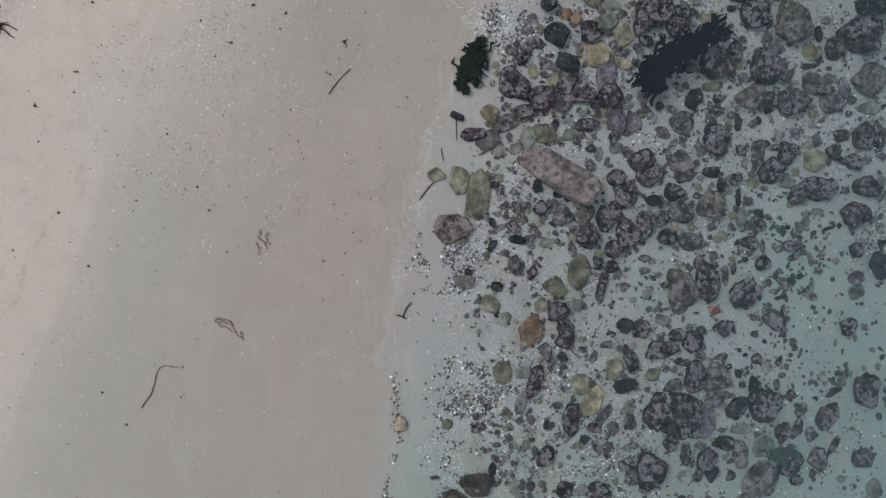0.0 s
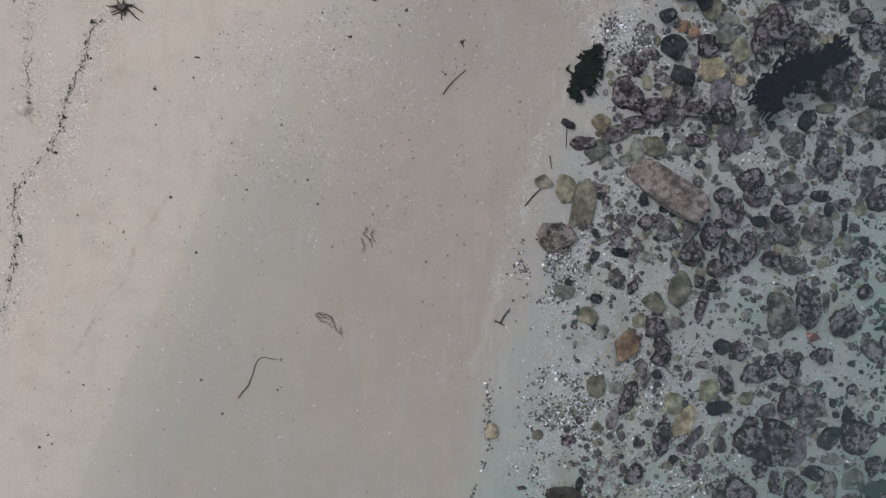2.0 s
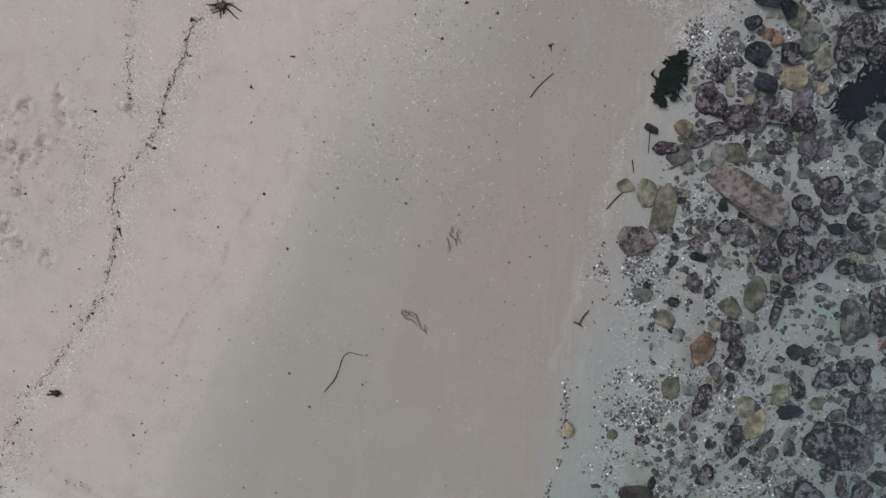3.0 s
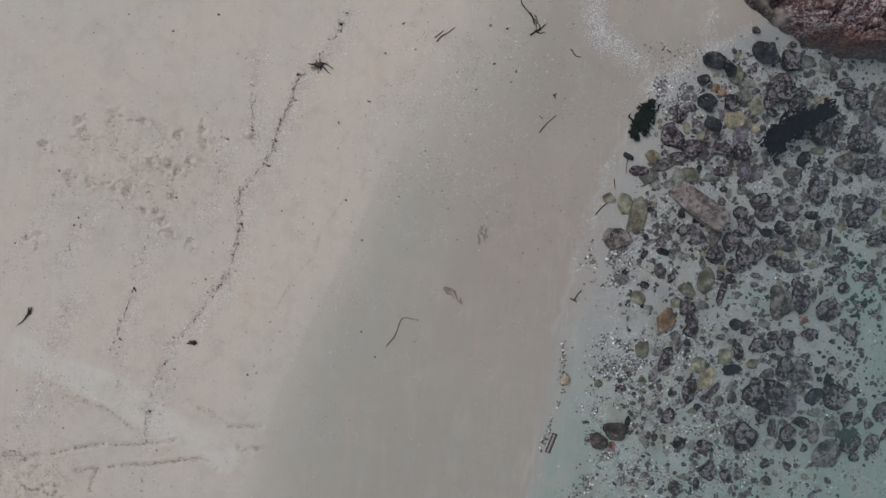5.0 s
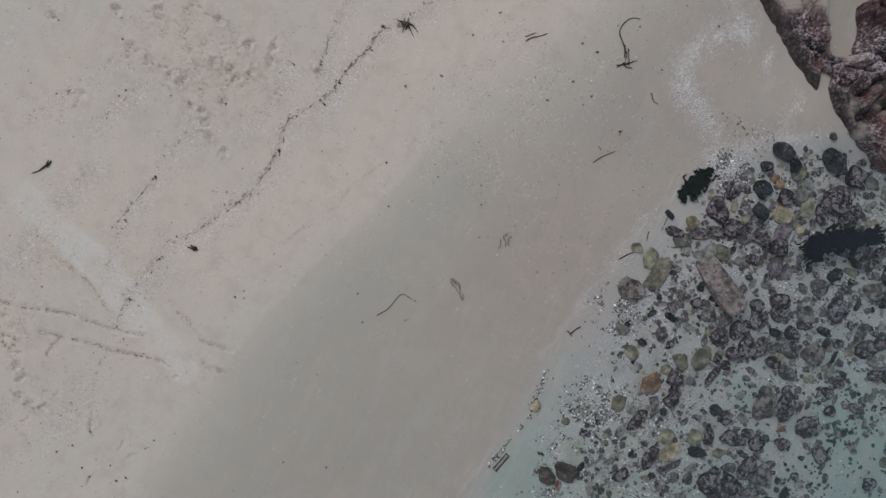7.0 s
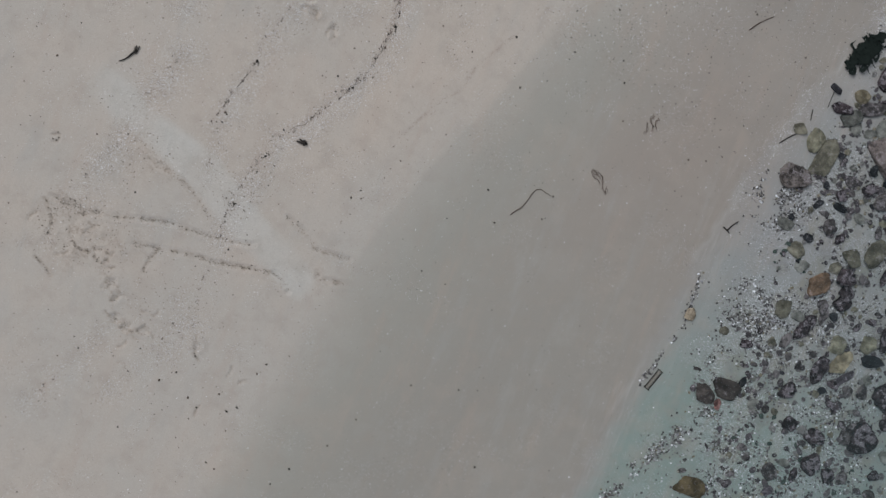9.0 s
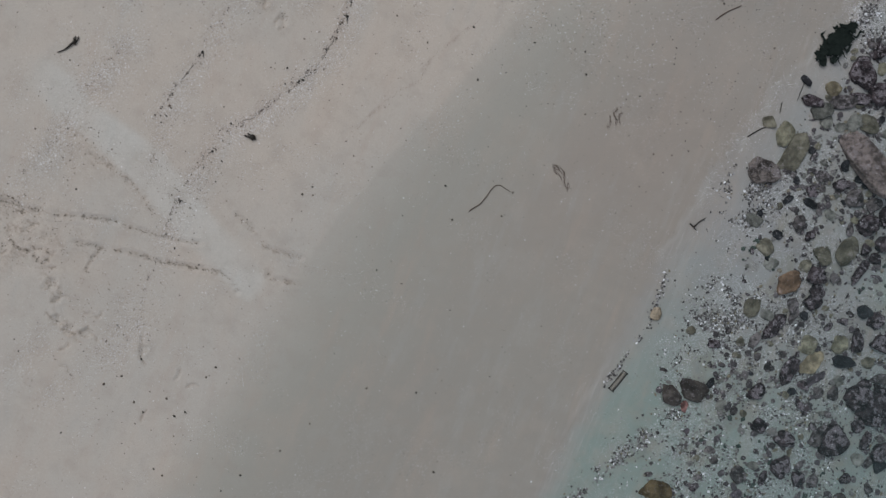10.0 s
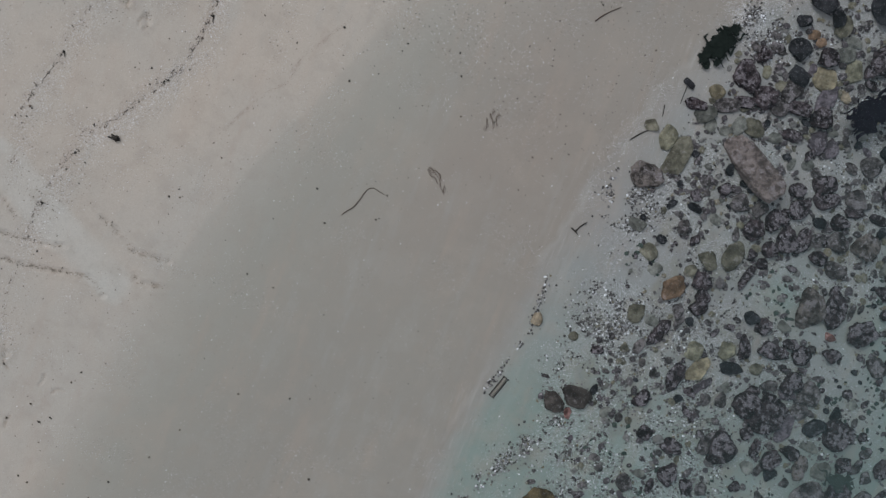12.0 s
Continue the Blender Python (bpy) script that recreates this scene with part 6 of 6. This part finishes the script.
# scratch marks in the sand, drawn with added thin brown strands
def scratch(cx, cy, lines, label):
    root = tagged(new("scratch_marks"), label, "seaweed")
    for k, line in enumerate(lines):
        for copy, (dx, dy, thick) in enumerate(((0, 0, 0.005), (0.018, -0.013, 0.003), (-0.014, 0.02, 0.003))):
            v, f = tube([(cx + a + dx, cy + b + dy) for a, b in line], thick, taper=0.5, lift=0.3, sides=5, seed=k + 10 * copy, wobble=0.012)
            part("thread", mesh_of("thread", v, f), WEED_BROWN, root)


scratch(-2.78, -1.0, (((-0.17, 0.06), (-0.08, 0.08), (0.0, 0.06), (0.06, 0.0)), ((-0.16, 0.02), (-0.06, 0.04), (0.02, 0.0)), ((0.04, 0.04), (0.08, -0.06), (0.12, -0.16), (0.2, -0.2)), ((-0.12, -0.02), (-0.02, -0.03), (0.05, -0.1)), ((0.18, -0.1), (0.19, -0.22))), "fine brown curled scratch marks in wet sand, added as thin strands")
scratch(-2.28, 0.15, (((-0.05, 0.15), (-0.1, 0.05), (0.0, -0.02), (0.02, -0.12)), ((0.05, 0.12), (0.0, 0.04), (0.08, -0.06)), ((-0.12, -0.02), (-0.06, -0.12), (-0.1, -0.2))), "fine brown scratch marks on wet sand, added as thin strands")


def blade_mesh(length, width, seed):
    """A limp kelp blade: a wavy strip with thickness, pointed at its end."""
    rng = np.random.default_rng(seed)
    k, V, F = 10, [], []
    bend, ph = rng.uniform(-0.5, 0.5), rng.uniform(0, 6)
    for i in range(k + 1):
        t = i / k
        w = width / 2 * (0.35 + 1.2 * t * (1 - t) * 2) * (1 - 0.75 * t ** 4)
        x, y = length * t, bend * length * t * t + 0.03 * math.sin(ph + 7 * t)
        z = 0.006 * math.sin(ph + 9 * t)
        for s, dz in ((1, 0), (-1, 0), (-1, -0.005), (1, -0.005)):
            V.append((x, y + s * w * (1 + 0.2 * math.sin(11 * t + s)), z + dz + 0.003 * s * math.sin(8 * t + ph)))
        if i:
            a, b = 4 * (i - 1), 4 * i
            F += [(a, a + 1, b + 1, b), (a + 1, a + 2, b + 2, b + 1), (a + 2, a + 3, b + 3, b + 2), (a + 3, a, b, b + 3)]
    F += [(3, 2, 1, 0), (4 * k, 4 * k + 1, 4 * k + 2, 4 * k + 3)]
    return mesh_of("blade", V, F, smooth=False)


def kelp(cx, cy, long, wide, turn, count, mat, label, seed, z=None, sway=0.0, fan=22, reach=1.0):
    """Limp blades from a holdfast, all drawn one way by the water."""
    rng = np.random.default_rng(seed)
    z = gz(cx, cy) if z is None else z
    root = tagged(new("kelp_clump"), label, "kelp")
    root.matrix_world = pose(cx, cy, z, 0, 0, turn)
    v, f = rock_shape(5, rng, rough=0.35)
    part("matted_fronds", mesh_of("matted_fronds", v * (long * 0.46, wide * 0.42, 0.030) + (0, 0, 0.025), f), mat, root)
    blades = [blade_mesh(l * reach, w, seed + i) for i, (l, w) in enumerate(((0.17, 0.075), (0.14, 0.09), (0.20, 0.05), (0.12, 0.07), (0.16, 0.045)))]
    for b in blades:
        b.materials.append(mat)
    for k in range(count):
        ob = part("blade", blades[k % 5], None, root)
        x, y = long * rng.uniform(-0.50, 0.46), wide * float(np.clip(rng.normal(0, 0.22), -0.42, 0.42))
        way = rng.normal(0, 25) + y / wide * fan + (180 if rng.random() < 0.35 else 0) + sway
        ob.matrix_basis = pose(x, y, 0.015 + 0.04 * rng.random(), rng.uniform(-5, 5), rng.uniform(-4, 4), way)
    return root


kelp(0.62, 2.72, 0.66, 0.40, 66, 110, KELP, "dark green-black clump of kelp at the water's edge", 50)
kelp(3.38, 2.72, 0.66, 0.46, 48, 120, KELP_BLACK, "dark floating kelp mass over submerged rocks", 60, z=-0.08, fan=22, reach=1.5)
kelp(3.95, 3.1, 0.74, 0.30, 38, 90, KELP_BLACK, "ragged dark kelp drifting over submerged rocks", 63, z=-0.09, fan=18, reach=1.6)
kelp(7.2, -2.2, 0.40, 0.35, 40, 22, KELP_GREEN, "murky green weed clump on a submerged rock", 70, z=-0.45)
kelp(5.35, -3.1, 0.40, 0.30, 10, 18, KELP_GREEN, "murky green weed clump among submerged rocks", 71, z=-0.40)


def split_stem():
    root = tagged(new("driftwood_stem"), "short split hollow stem of sodden driftwood in shallow water", "driftwood")
    a, b = Vector((-0.62, -3.93, 0)), Vector((-0.51, -3.57, 0))
    side = Vector((-(b - a).y, (b - a).x, 0)).normalized()
    for s, r, m in ((-0.042, 0.009, WEED), (0.042, 0.009, WEED), (0.0, 0.026, WOOD)):
        p, q = a + side * s, b + side * s
        v, f = tube(((p.x, p.y), ((p.x + q.x) / 2, (p.y + q.y) / 2), (q.x, q.y)), r, taper=0.1, lift=0.2, sides=8)
        part("rail" if m is WEED else "core", mesh_of("rail" if m is WEED else "core", v, f), m, root)
    for e in (a, b):
        v, f = tube(((e.x - side.x * 0.06, e.y - side.y * 0.06), (e.x, e.y), (e.x + side.x * 0.06, e.y + side.y * 0.06)), 0.010, taper=0.1, sides=5)
        part("end_piece", mesh_of("end_piece", v, f), WEED, root)


split_stem()
